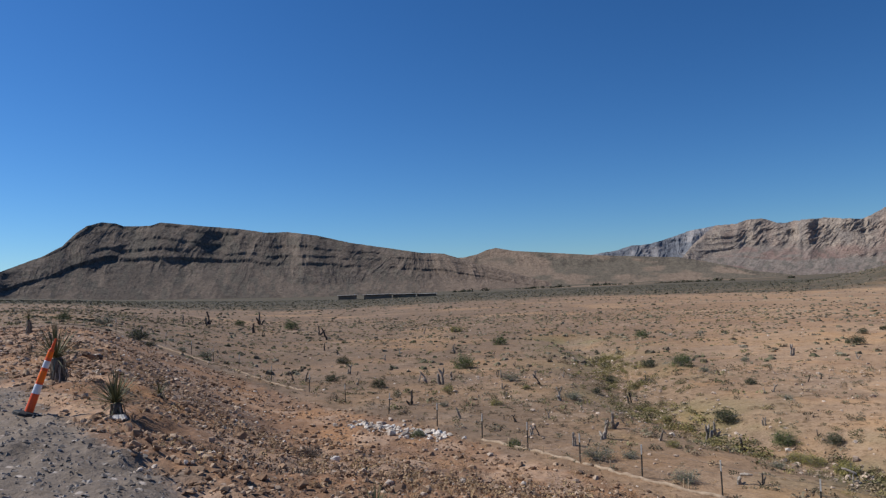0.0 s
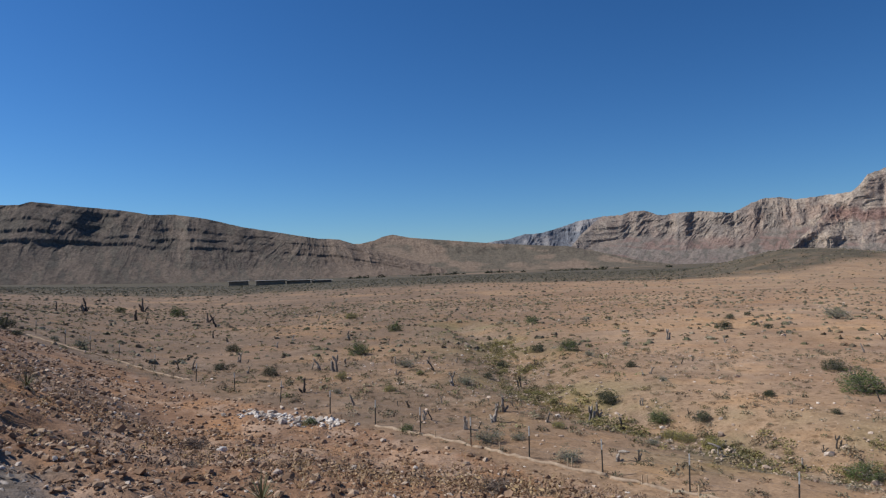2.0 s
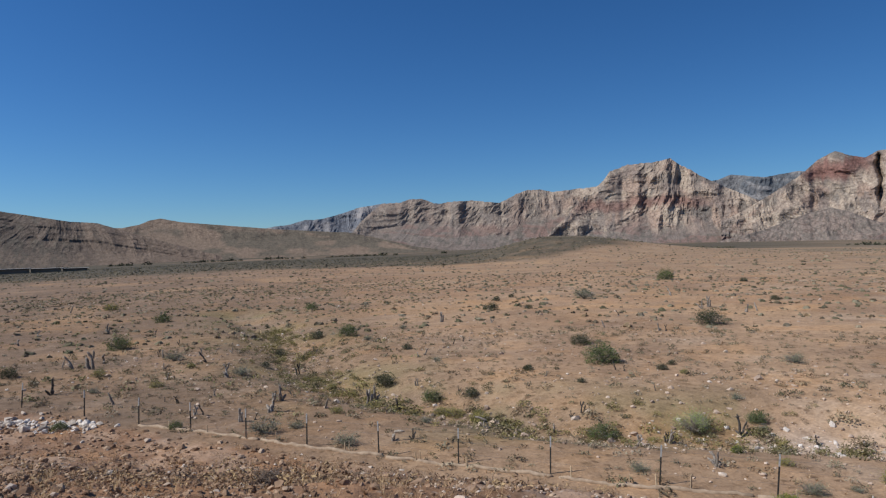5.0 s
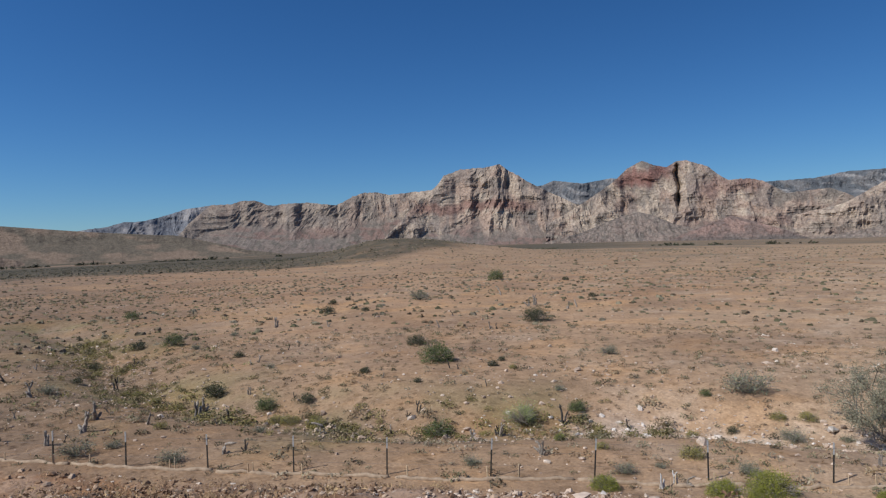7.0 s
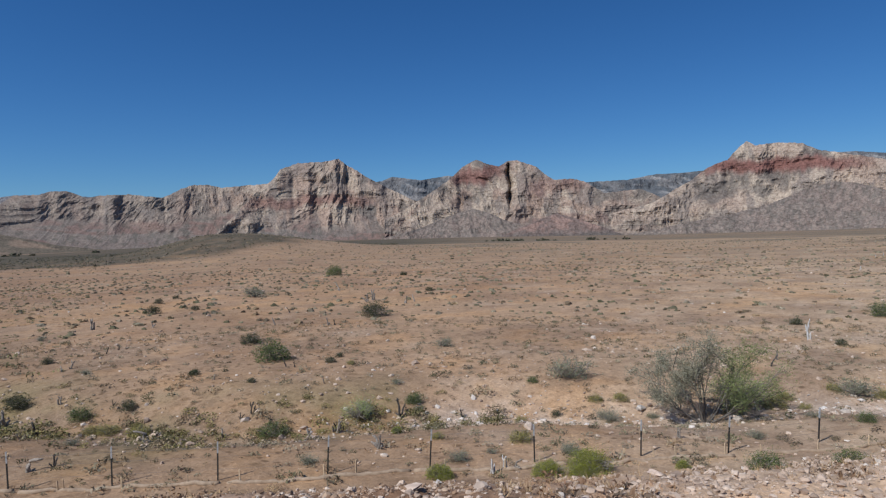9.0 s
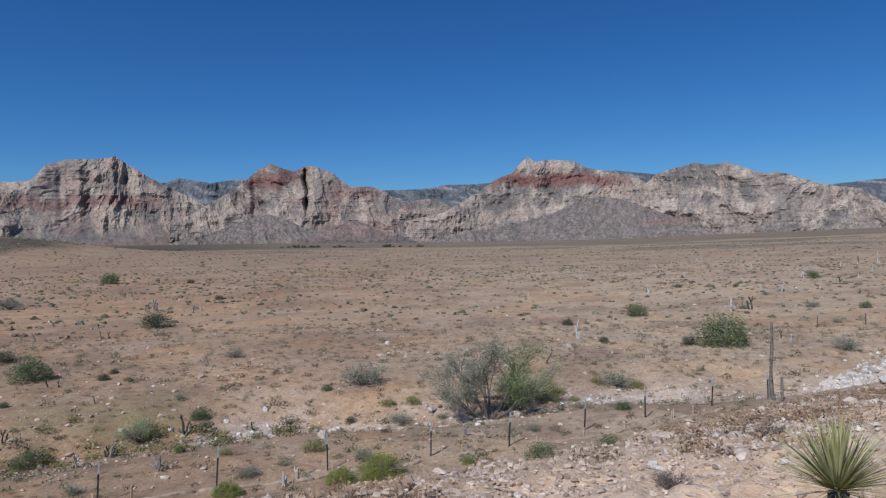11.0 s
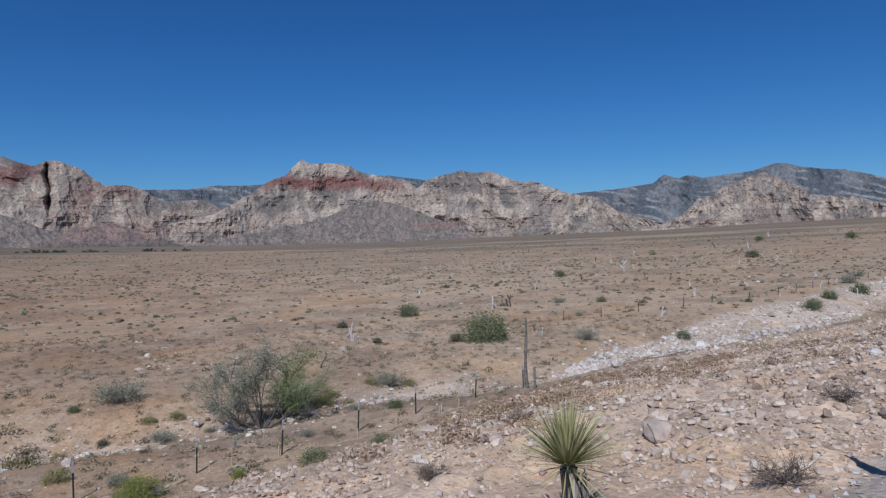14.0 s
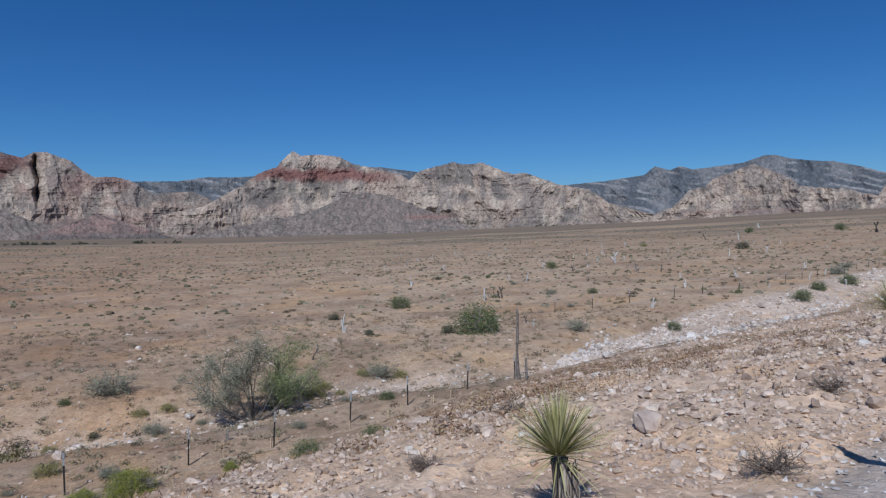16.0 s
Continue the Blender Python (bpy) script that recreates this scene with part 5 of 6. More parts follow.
# ---- shrubs ----
def shrub(kind, seed):
    """A shrub one metre wide."""
    r = np.random.RandomState(seed)
    height, stems, leaves, size, mat, spread, words = {
        "green": (0.52, 30, 3600, 0.026, M_LEAF_GREEN, 0.075, "rounded green creosote bush on the dry plain"),
        "dark": (0.50, 28, 3400, 0.026, M_LEAF_DARK, 0.06, "dense dark olive-green desert shrub"),
        "sage": (0.46, 40, 1900, 0.026, M_LEAF_SAGE, 0.075, "low grey-green sage shrub with bare twigs"),
        "olive": (0.42, 30, 2700, 0.026, M_LEAF_OLIVE, 0.07, "yellowish olive desert shrub beside the wash"),
        "bright": (0.50, 60, 11000, 0.019, M_LEAF_BRIGHT, 0.05, "bright yellow-green rabbitbrush on the bank"),
        "tall": (0.62, 46, 6000, 0.017, M_LEAF_WILLOW, 0.05, "open green desert willow with slender grey branches")}[kind]
    h = holder("desert_shrub", words, "shrub", kind + " shrubs")
    (v, f), outer = twigs(r, stems, height, 1.0, 0.4, 0.010, 3, 3 if kind in ("tall", "sage") else 2)
    part("stem", np_mesh("stem", v, f, [M_TWIG]), h)
    c = outer[r.randint(len(outer), size=leaves)] + r.normal(0, spread, (leaves, 3)) * (1, 1, 0.75)
    if kind in ("bright", "green", "dark", "olive"):
        # a dense rounded outer coat of foliage
        k = int(leaves * (0.8 if kind == "bright" else 0.5))
        a = r.normal(size=(k, 3))
        a /= np.linalg.norm(a, axis=1)[:, None]
        a[:, 2] = np.abs(a[:, 2])
        lobes = 0.55 + 0.75 * fbm(a[:, 0] * 2.2 + seed, a[:, 1] * 2.2 + a[:, 2] * 1.5, 3)
        c[:k] = a * (0.5 * lobes * r.uniform(0.35, 1.0, k) ** 0.5)[:, None] * (1, 1, 2 * height)
    lump = np.array([vnoise(c[:, 0] * 5 + seed, c[:, 1] * 5 + c[:, 2] * 4)])[0]
    c = c[lump > (0.34 if kind == "tall" else 0.22)]
    c[:, 2] = np.maximum(c[:, 2], 0.02)
    v, f = sprigs(r, c, size)
    part("foliage", np_mesh("foliage", v, f, [mat]), h)
    return h


SHRUB = {k: [shrub(k, s) for s in (3, 14, 25)[:n]] for k, n in (("green", 3), ("dark", 3), ("sage", 3), ("olive", 3), ("bright", 2), ("tall", 2))}
for kind, spots in (("green", GREEN + BIG_GREEN[2:]), ("dark", DARK), ("sage", SAGE_NEAR + SAGE_FAR), ("olive", OLIVE), ("bright", BRIGHT), ("tall", BIG_GREEN[:2])):
    spread_out(SHRUB[kind], [on_ground(x, y, rng.uniform(0, 360), w * 1.08, 0.02) for x, y, w in spots])


# ---- the large acacia beside the wash ----
def acacia(x, y, turn, seed):
    """A many-stemmed acacia: half bare and grey at local -x, in green leaf at +x."""
    r = np.random.RandomState(seed)
    h = holder("acacia", "large half-bare grey acacia with one side in green leaf", "shrub", m=on_ground(x, y, turn, 1.0, 0.05))
    grey, green = [], []

    def bough(start, way, length, radius, level, pieces):
        s = np.linspace(0, 1, 6)[:, None]
        sag = np.array([0, 0, -0.10 * length]) * s ** 2 if level == 0 else np.array([0, 0, 0.12 * length]) * s ** 2
        kink = np.cumsum(r.normal(0, 0.035 * length, (6, 3)), axis=0) * s
        path = start + way * length * s + sag + kink
        path[:, 2] = np.maximum(path[:, 2], 0.06)
        pieces.append(tube(path, radius * (1 - 0.72 * s[:, 0]), 5 if level == 0 else 3, False))
        if level >= 1:
            (green if path[-1, 0] + r.normal(0, 0.35) > 0.75 else grey).append(path[2:])
        if level == 2:
            return
        for k in range(6 if level == 0 else 5):
            at = path[r.randint(2, 6)]
            d = way + r.normal(0, 0.55, 3)
            d[2] = abs(d[2]) * 0.8 + (0.1 if level else 0.25)
            d /= np.linalg.norm(d)
            bough(at, d, length * r.uniform(0.32, 0.55), radius * 0.42, level + 1, pieces)

    for k, (dx, dy, up, ln) in enumerate([(-0.95, 0.2, 0.62, 2.8), (-0.85, -0.4, 0.80, 2.9), (-0.45, 0.5, 1.0, 2.9), (-0.3, -0.3, 1.25, 3.0), (0.05, 0.3, 1.3, 3.0), (0.35, -0.4, 1.15, 2.9), (0.6, 0.3, 0.95, 3.1), (0.9, -0.2, 0.85, 3.2), (1.0, 0.3, 0.62, 2.7), (-0.15, 0.1, 1.6, 2.7)]):
        d = np.array([dx, dy, up])
        pieces = []
        bough(np.array([0.18 * dx, 0.18 * dy, -0.05]), d / np.linalg.norm(d), ln * r.uniform(0.9, 1.05), 0.055, 0, pieces)
        part("bough", np_mesh("bough", *join(pieces), [M_ACACIAWOOD]), h)
    for name, along_, n, mat, spread, size in (("sparse_foliage", grey, 26000, M_LEAF_GREY, 0.16, 0.046), ("green_foliage", green, 12000, M_LEAF_ACACIA, 0.17, 0.045)):
        p = np.vstack(along_)
        c = p[r.randint(len(p), size=n)] + r.normal(0, spread, (n, 3))
        c = c[(vnoise(c[:, 0] * 2.2 + 5, c[:, 1] * 2.2 + c[:, 2] * 1.9) > 0.30) & (c[:, 2] > 0.12)]
        part(name, np_mesh(name, *sprigs(r, c, size), [mat]), h, "green leaves" if mat is M_LEAF_ACACIA else "sparse grey-green leaves")


acacia(31.15, 8.75, -74, 6)


# ---- yuccas ----
def yucca(x, y, crown, trunk_h, seed, leaves=150, stout=0.16, open_=1.35, words="spiky green mojave yucca with a shaggy dead skirt", mat=None):
    """crown: length of the leaves in metres."""
    r = np.random.RandomState(seed)
    h = holder("mojave_yucca", words, "yucca", "yuccas", on_ground(x, y, seed * 40))
    s = np.linspace(0, 1, 6)
    path = np.c_[0.04 * s, 0.03 * s * s, -0.1 + (trunk_h + 0.1) * s]
    part("trunk", clean_mesh("trunk", *tube(path, stout * crown * (1.1 - 0.3 * s), 9), M_OLDPOST, True), h)
    top = np.array([0.04, 0.03, trunk_h])
    pieces = []
    for k in range(leaves):
        a = k * 2.39996 + r.normal(0, 0.15)
        tilt = 0.05 + open_ * (k / leaves) ** 0.75 + r.normal(0, 0.08) + (0.45 if k > leaves * 0.93 else 0.0)
        d = np.array([np.cos(a) * np.sin(tilt), np.sin(a) * np.sin(tilt), np.cos(tilt)])
        side = np.array([-np.sin(a), np.cos(a), 0])
        nrm = np.cross(d, side)
        ln, w = crown * r.uniform(0.70, 1.08), crown * 0.0155
        v = []
        for q in range(5):
            u = q / 4
            p = top + d * (0.03 + ln * u) - np.array([0, 0, 1]) * 0.14 * ln * u * u * np.sin(tilt)
            ww = w * (0.7 + 0.6 * u - 1.28 * u * u)
            v += [p - side * ww, p - nrm * ww * 0.35, p + side * ww]
        f = []
        for q in range(4):
            b = 3 * q
            f += [(b, b + 1, b + 4, b + 3), (b + 1, b + 2, b + 5, b + 4)]
        pieces.append((np.array(v), f))
    v, f = join(pieces)
    part("leaf_rosette", np_mesh("leaf_rosette", v, f, [mat or M_YUCCA]), h)
    pieces = []
    for k in range(int(150 * max(trunk_h / crown, 0.5))):
        a, z0 = r.uniform(0, 6.28), trunk_h * r.uniform(0.25, 1.0)
        rad = crown * stout * (1.2 - 0.35 * z0 / max(trunk_h, 0.01))
        drop = min(crown * r.uniform(0.35, 0.9), z0 * 1.03 + 0.02)
        side = np.array([-np.sin(a), np.cos(a), 0]) * crown * r.uniform(0.010, 0.022)
        out = np.array([np.cos(a), np.sin(a), 0])
        flare, wave = r.uniform(-0.03, 0.10) * crown, r.uniform(-3, 3)
        v = []
        for q in range(3):
            u = q / 2
            p = out * (rad + flare * u + 0.01) + (0, 0, z0 - drop * u) + side * wave * (u > 0.3) * (1 if u < 0.9 else -0.6)
            v += [p - side * (1 - 0.7 * u), p + side * (1 - 0.7 * u)]
        pieces.append((np.array(v), [(0, 1, 3, 2), (2, 3, 5, 4)]))
    v, f = join(pieces)
    part("dead_skirt", np_mesh("dead_skirt", v, f, [M_SKIRT]), h, "dry grey hanging dead leaves")


yucca(4.54, -0.75, 0.43, 0.38, 1, 320, 0.15, 1.24)
yucca(9.30, -6.0, 0.52, 0.74, 2, 260, 0.17, 1.5)
yucca(-5.06, 10.9, 0.60, 0.22, 3, 150, 0.16, 1.6, words="small green yucca at the edge of the gravel, darkened as backlit", mat=M_YUCCA_BACKLIT)
yucca(-8.6, 15.6, 0.90, 0.5, 4, 120, words="dust-covered green yucca on the stony bank, darkened as backlit", mat=M_YUCCA_BACKLIT)
yucca(-6.7, 16.5, 0.42, 0.10, 5, 60, words="small grey-green yucca among stones", mat=M_YUCCA_BACKLIT)
yucca(-27, 45, 0.9, 1.1, 6, 60, words="yucca on the far end of the bank, darkened as backlit", mat=M_YUCCA_BACKLIT)
yucca(-0.75, 6.9, 0.30, 0.04, 7, 60, words="low young yucca on the rocky slope", mat=M_YUCCA_BACKLIT)


# ---- traffic delineators ----
def delineator(x, y, tall, seed, lean=20.0, to=47.0):
    h = holder("traffic_delineator", "leaning orange plastic delineator post with white bands", "traffic cone", "delineators")
    z = float(ground_z(np.array([x]), np.array([y]))[0])
    h.matrix_basis = pose(x, y, z + 0.03, 0, 0, -to) @ pose(0, 0, 0, -lean, 0, 0) @ Matrix.Diagonal((tall, tall, tall, 1))
    base = []
    a = np.arange(12) * 2 * np.pi / 12 + 0.26
    for rad, zz in ((0.19, 0.0), (0.19, 0.035), (0.175, 0.05), (0.08, 0.062)):
        base.append(np.c_[rad * np.cos(a), rad * np.sin(a), np.full(12, zz)])
    v = np.vstack(base + [np.array([[0, 0, 0.062], [0, 0, 0]])])
    f = np.vstack([grid_faces(4, 12, True), [(36 + k, 36 + (k + 1) % 12, 48, 48) for k in range(12)], [((k + 1) % 12, k, 49, 49) for k in range(12)]])
    part("base", clean_mesh("base", v, f, M_RUBBER), h, "heavy black rubber base")

    def ring(name, z0, z1, r0, r1, mat, label=""):
        part(name, clean_mesh(name, *tube([(0, 0, z0), (0, 0, z0 + 0.005), (0, 0, z1 - 0.005), (0, 0, z1)], [r0, r0, r1, r1], 16), mat, True), h, label)
    ring("body", 0.055, 0.925, 0.057, 0.038, M_ORANGE)
    ring("neck", 0.925, 0.95, 0.031, 0.024, M_ORANGE)
    ring("grip", 0.95, 1.09, 0.021, 0.013, M_ORANGE)
    ring("band", 0.31, 0.44, 0.0526, 0.0498, M_BAND, "white reflective band")
    ring("band", 0.67, 0.77, 0.0444, 0.0422, M_BAND, "white reflective band")
    ring("band", 0.47, 0.63, 0.0492, 0.0455, M_BANDORANGE, "bright orange reflective band")
    ring("band", 0.81, 0.90, 0.0414, 0.0393, M_BANDORANGE, "bright orange reflective band")


delineator(-6.45, 10.9, 1.12, 1, 19, 52)
delineator(4.38, -3.20, 1.0, 2, 25, 50)


# ---- old wooden post at the wash ----
def old_post():
    r = np.random.RandomState(4)
    h = holder("old_wooden_post", "tall weathered leaning wooden post with short stubs", "post", m=on_ground(33.1, -3.6))
    s = np.linspace(0, 1, 12)
    path = np.c_[0.05 * np.sin(s * 7) - 0.05 * s, 0.07 * np.sin(s * 5) + 0.16 * s, -0.3 + 3.75 * s]
    part("pole", clean_mesh("pole", *tube(path, 0.092 * (1 - 0.42 * s) * (1 + r.normal(0, 0.13, 12)), 8), M_OLDPOST, True), h)
    for x, y, top, rad in ((0.22, 0.16, 0.95, 0.055), (-0.05, -0.30, 1.05, 0.06)):
        part("stub", clean_mesh("stub", *tube([(x, y, -0.3), (x, y, top * 0.5), (x + 0.02, y, top)], [rad, rad, rad * 0.9], 8), M_GREYWOOD), h)


old_post()


# ---- boulders and stones ----
def boulder(x, y, size, seed, mat=None, words="angular tan boulder half sunk in the bank", group="boulders"):
    r = np.random.RandomState(seed)
    v = rock_shape(r) * size * 0.5
    v = v * (1.15, 1.0, 0.62) + r.normal(0, 0.018 * size, v.shape)
    ob = new("boulder", np_mesh("boulder", v, ICO2_F, [mat or M_BOULDER]))
    ob.matrix_basis = on_ground(x, y, r.uniform(0, 360)) @ pose(0, 0, size * 0.12, r.uniform(-12, 12), r.uniform(-12, 12))
    tagged(ob, words, "rock", group)


boulder(7.2, -2.05, 0.50, 1)
boulder(31.2, 11.7, 0.6, 2, M_WHITE_BOULDER, "pale rounded boulder in the dry wash", "wash boulders")
WHITE = "white boulder lying on the stony slope"
for k, (x, y, s) in enumerate([(-3.0, 9.8, 0.26), (-2.3, 14, 0.36), (-4.9, 10.6, 0.25), (16.1, 12.2, 0.36), (18.6, 5.1, 0.5), (14.5, 7.6, 0.4), (12.4, 14.2, 0.33), (14.6, -8.8, 0.4)]):
    boulder(x, y, s, 60 + k, M_WHITE_BOULDER, WHITE, "white boulders")
r_ = np.random.RandomState(21)
k = 0
while k < 26:
    deg, q = r_.uniform(-28, 124), r_.uniform(0.12, 0.97) ** 0.8
    d = q * np.interp(deg, TOE_AZ, EDGE_D)
    x, y = d * math.sin(radians(deg)), d * math.cos(radians(deg))
    if x * 0.777 + y * 0.629 < 2.7 or d > 13:
        continue
    boulder(x, y, r_.choice([0.14, 0.18, 0.22, 0.3]) * (0.8 + d / 40), 100 + k)
    k += 1


def stuff(name, label, category, v, f, mat):
    tagged(new(name, np_mesh(name, v, f, [mat])), label, category, kind="stuff")


def bank_points(n, seed, power=0.75, dmax=60, lo=-34, hi=128):
    r = np.random.RandomState(seed)
    deg = r.uniform(lo, hi, n * 2)
    d = np.interp(deg, TOE_AZ, EDGE_D) * r.uniform(0.08, 1.0, n * 2) ** power
    x, y = d * np.sin(np.radians(deg)), d * np.cos(np.radians(deg))
    ok = (x * 0.777 + y * 0.629 > 2.0) & (d < dmax)
    return np.c_[x, y][ok][:n]


def bank_band(d0, d1, per_m2, seed, lo=-36, hi=129):
    """Even scatter over the bank between two distances."""
    r = np.random.RandomState(seed)
    n = int(per_m2 * radians(hi - lo) * (d1 ** 2 - d0 ** 2) / 2)
    deg, d = r.uniform(lo, hi, n), np.sqrt(r.uniform(d0 ** 2, d1 ** 2, n))
    x, y = d * np.sin(np.radians(deg)), d * np.cos(np.radians(deg))
    ok = (x * 0.777 + y * 0.629 > 2.1 + 0.6 * r.rand(n)) & (d < np.interp(deg, TOE_AZ, EDGE_D) * 0.99) & (fbm(x / 1.9 + 6, y / 1.9, 3) > r.uniform(0.2, 0.62, n))
    return np.c_[x, y][ok]


for sd, (d0, d1, dens, med, cap) in enumerate([(2.6, 8, 560, 0.015, 0.085), (8, 14, 210, 0.022, 0.11), (14, 25, 84, 0.034, 0.15), (25, 70, 19, 0.055, 0.2)]):
    xy = bank_band(d0, d1, dens, 300 + sd)
    size = np.clip(np.random.RandomState(310 + sd).lognormal(np.log(med), 0.55, len(xy)), 0.006, cap)
    pale = np.degrees(np.arctan2(xy[:, 0], xy[:, 1])) + np.random.RandomState(330 + sd).normal(0, 18, len(xy)) > 52
    for part_xy, part_size, mat, words in ((xy[pale], size[pale], M_STONE, "pinkish tan rubble covering the bank"), (xy[~pale], size[~pale], M_REDSTONE, "reddish brown rubble covering the bank")):
        fine = part_size < 1.5 * med
        stuff("bank_stones", words, "stones", *scatter_rocks(part_xy[fine], part_size[fine], 320 + sd, 0.5, True, True), mat)
        stuff("bank_stones", words, "stones", *scatter_rocks(part_xy[~fine], part_size[~fine], 340 + sd, 0.3), mat)

r_ = np.random.RandomState(35)
xy = np.c_[r_.uniform(-16, 9, 110000), r_.uniform(-12, 22, 110000)]
side = xy[:, 0] * 0.777 + xy[:, 1] * 0.629
xy = xy[(side < 2.6 - 0.7 * r_.rand(len(xy))) & (side > -2.5) & (np.hypot(xy[:, 0], xy[:, 1]) > 2.5)][:34000]
size = np.clip(r_.lognormal(-3.95, 0.42, len(xy)), 0.009, 0.05)
# stones take the lit or the shaded colour by their place along the road
frontlit = xy[:, 0] * 0.629 - xy[:, 1] * 0.777 + r_.normal(0, 2.0, len(xy)) > 0
stuff("gravel", "grey crushed gravel on the road shoulder", "gravel", *scatter_rocks(xy[~frontlit], size[~frontlit], 36, 0.45, True, True), M_GRAVELSTONE)
stuff("gravel", "crushed gravel on the road shoulder in a paler front-lit colour", "gravel", *scatter_rocks(xy[frontlit], size[frontlit], 37, 0.45, True, True), M_LITGRAVEL)


def along(line, n, seed, width):
    r = np.random.RandomState(seed)
    p = np.array(line, float)
    seg = np.r_[0, np.cumsum(np.hypot(*np.diff(p, axis=0).T))]
    s = r.uniform(0, seg[-1], n)
    xy = np.c_[np.interp(s, seg, p[:, 0]), np.interp(s, seg, p[:, 1])]
    return xy + r.normal(0, width, (n, 2))


xy = along(WASH[1:12], 1300, 41, 1.6)
stuff("wash_stones", "pale sun-bleached stones in the dry wash", "stones", *scatter_rocks(xy, np.clip(np.random.RandomState(42).lognormal(-2.75, 0.5, len(xy)), 0.04, 0.25), 43), M_STONE)
xy = along(WASH[7:13], 620, 47, 1.1)
stuff("wash_stones", "pale sun-bleached rubble in the dry wash", "stones", *scatter_rocks(xy, np.clip(np.random.RandomState(48).lognormal(-2.75, 0.5, len(xy)), 0.04, 0.24), 53, 0.45), M_PALESTONE)
r_ = np.random.RandomState(44)
deg = r_.uniform(99, 126, 9500)
q = r_.uniform(0, 1, 9500) ** 1.2
d = np.interp(deg, CHAN_AZ, CHAN_IN) * (1 - q) + np.interp(deg, CHAN_AZ, CHAN_OUT) * q
xy = np.c_[d * np.sin(np.radians(deg)), d * np.cos(np.radians(deg))]
xy = xy[fbm(xy[:, 0] / 4, xy[:, 1] / 4, 3) > r_.uniform(0.25, 0.6, len(xy))]
stuff("wash_rubble", "white and pinkish rubble spread along the drainage channel", "stones", *scatter_rocks(xy, np.clip(r_.lognormal(-2.55, 0.55, len(xy)), 0.04, 0.4), 46, 0.35, True), M_PINKRUBBLE)
deg = np.concatenate([r_.uniform(99.3, 104, 420), r_.uniform(107, 126, 1250)])
d = np.interp(deg, CHAN_AZ, CHAN_IN) * (1 + np.where(deg < 104.5, r_.normal(0.012, 0.012, len(deg)) * np.clip(deg - 98.3, 0.6, 6), r_.normal(0.07, 0.07, len(deg))))
xy = np.c_[d * np.sin(np.radians(deg)), d * np.cos(np.radians(deg))]
stuff("riprap", "white and grey broken riprap rock at the channel edge", "riprap", *scatter_rocks(xy, np.clip(r_.lognormal(-2.45, 0.6, len(xy)), 0.04, 0.42), 49), M_RIPRAP)
xy = along([(-5.2, 38.3), (-2.6, 36.2), (-0.4, 34)], 190, 50, 0.5)
stuff("riprap_pile", "low pile of white and grey broken riprap stones", "riprap", *scatter_rocks(xy, np.clip(np.random.RandomState(51).lognormal(-2.2, 0.45, len(xy)), 0.05, 0.28), 52), M_PALESTONE)


# ---- loose stones over the plain ----
def plain_stones(n, d0, d1, med, cap, seed):
    r = np.random.RandomState(seed)
    deg, d = r.uniform(-38, 128, n), np.sqrt(r.uniform(d0 ** 2, d1 ** 2, n))
    x, y = d * np.sin(np.radians(deg)), d * np.cos(np.radians(deg))
    ok = (d > np.interp(deg, TOE_AZ, EDGE_D) * 1.03) & (fbm(x / 6 + 15, y / 6, 4) + 0.05 * (deg > 45) > r.uniform(0.34, 0.68, n))
    xy = np.c_[x, y][ok]
    stuff("plain_stones", "loose tan and pale stones scattered over the plain", "stones", *scatter_rocks(xy, np.clip(r.lognormal(np.log(med), 0.5, len(xy)), 0.03, cap), seed + 1, 0.4), M_STONE)


plain_stones(9000, 19, 60, 0.055, 0.32, 401)
plain_stones(4000, 60, 150, 0.085, 0.26, 403)


# ---- low plants and dry grass ----
def plain_points(n, seed, d0, d1, lo=-40, hi=130, bare=0.25):
    r = np.random.RandomState(seed)
    deg = r.uniform(lo, hi, n)
    d = np.sqrt(r.uniform(d0 ** 2, d1 ** 2, n))
    x, y = d * np.sin(np.radians(deg)), d * np.cos(np.radians(deg))
    ok = (d > np.interp(deg, TOE_AZ, EDGE_D) * 1.005 + 0.15) & (fbm(x / 9 + 3, y / 9, 3) > r.uniform(bare, 0.62, n))
    chan = (deg > 95) & (d < np.interp(deg, CHAN_AZ, CHAN_OUT) * 1.02)
    return np.c_[x, y][ok & ~chan]


PLANT_TONES = np.array([(0.21, 0.188, 0.115), (0.26, 0.228, 0.150), (0.31, 0.265, 0.185), (0.145, 0.135, 0.075), (0.32, 0.235, 0.140), (0.24, 0.185, 0.120), (0.17, 0.14, 0.090)])


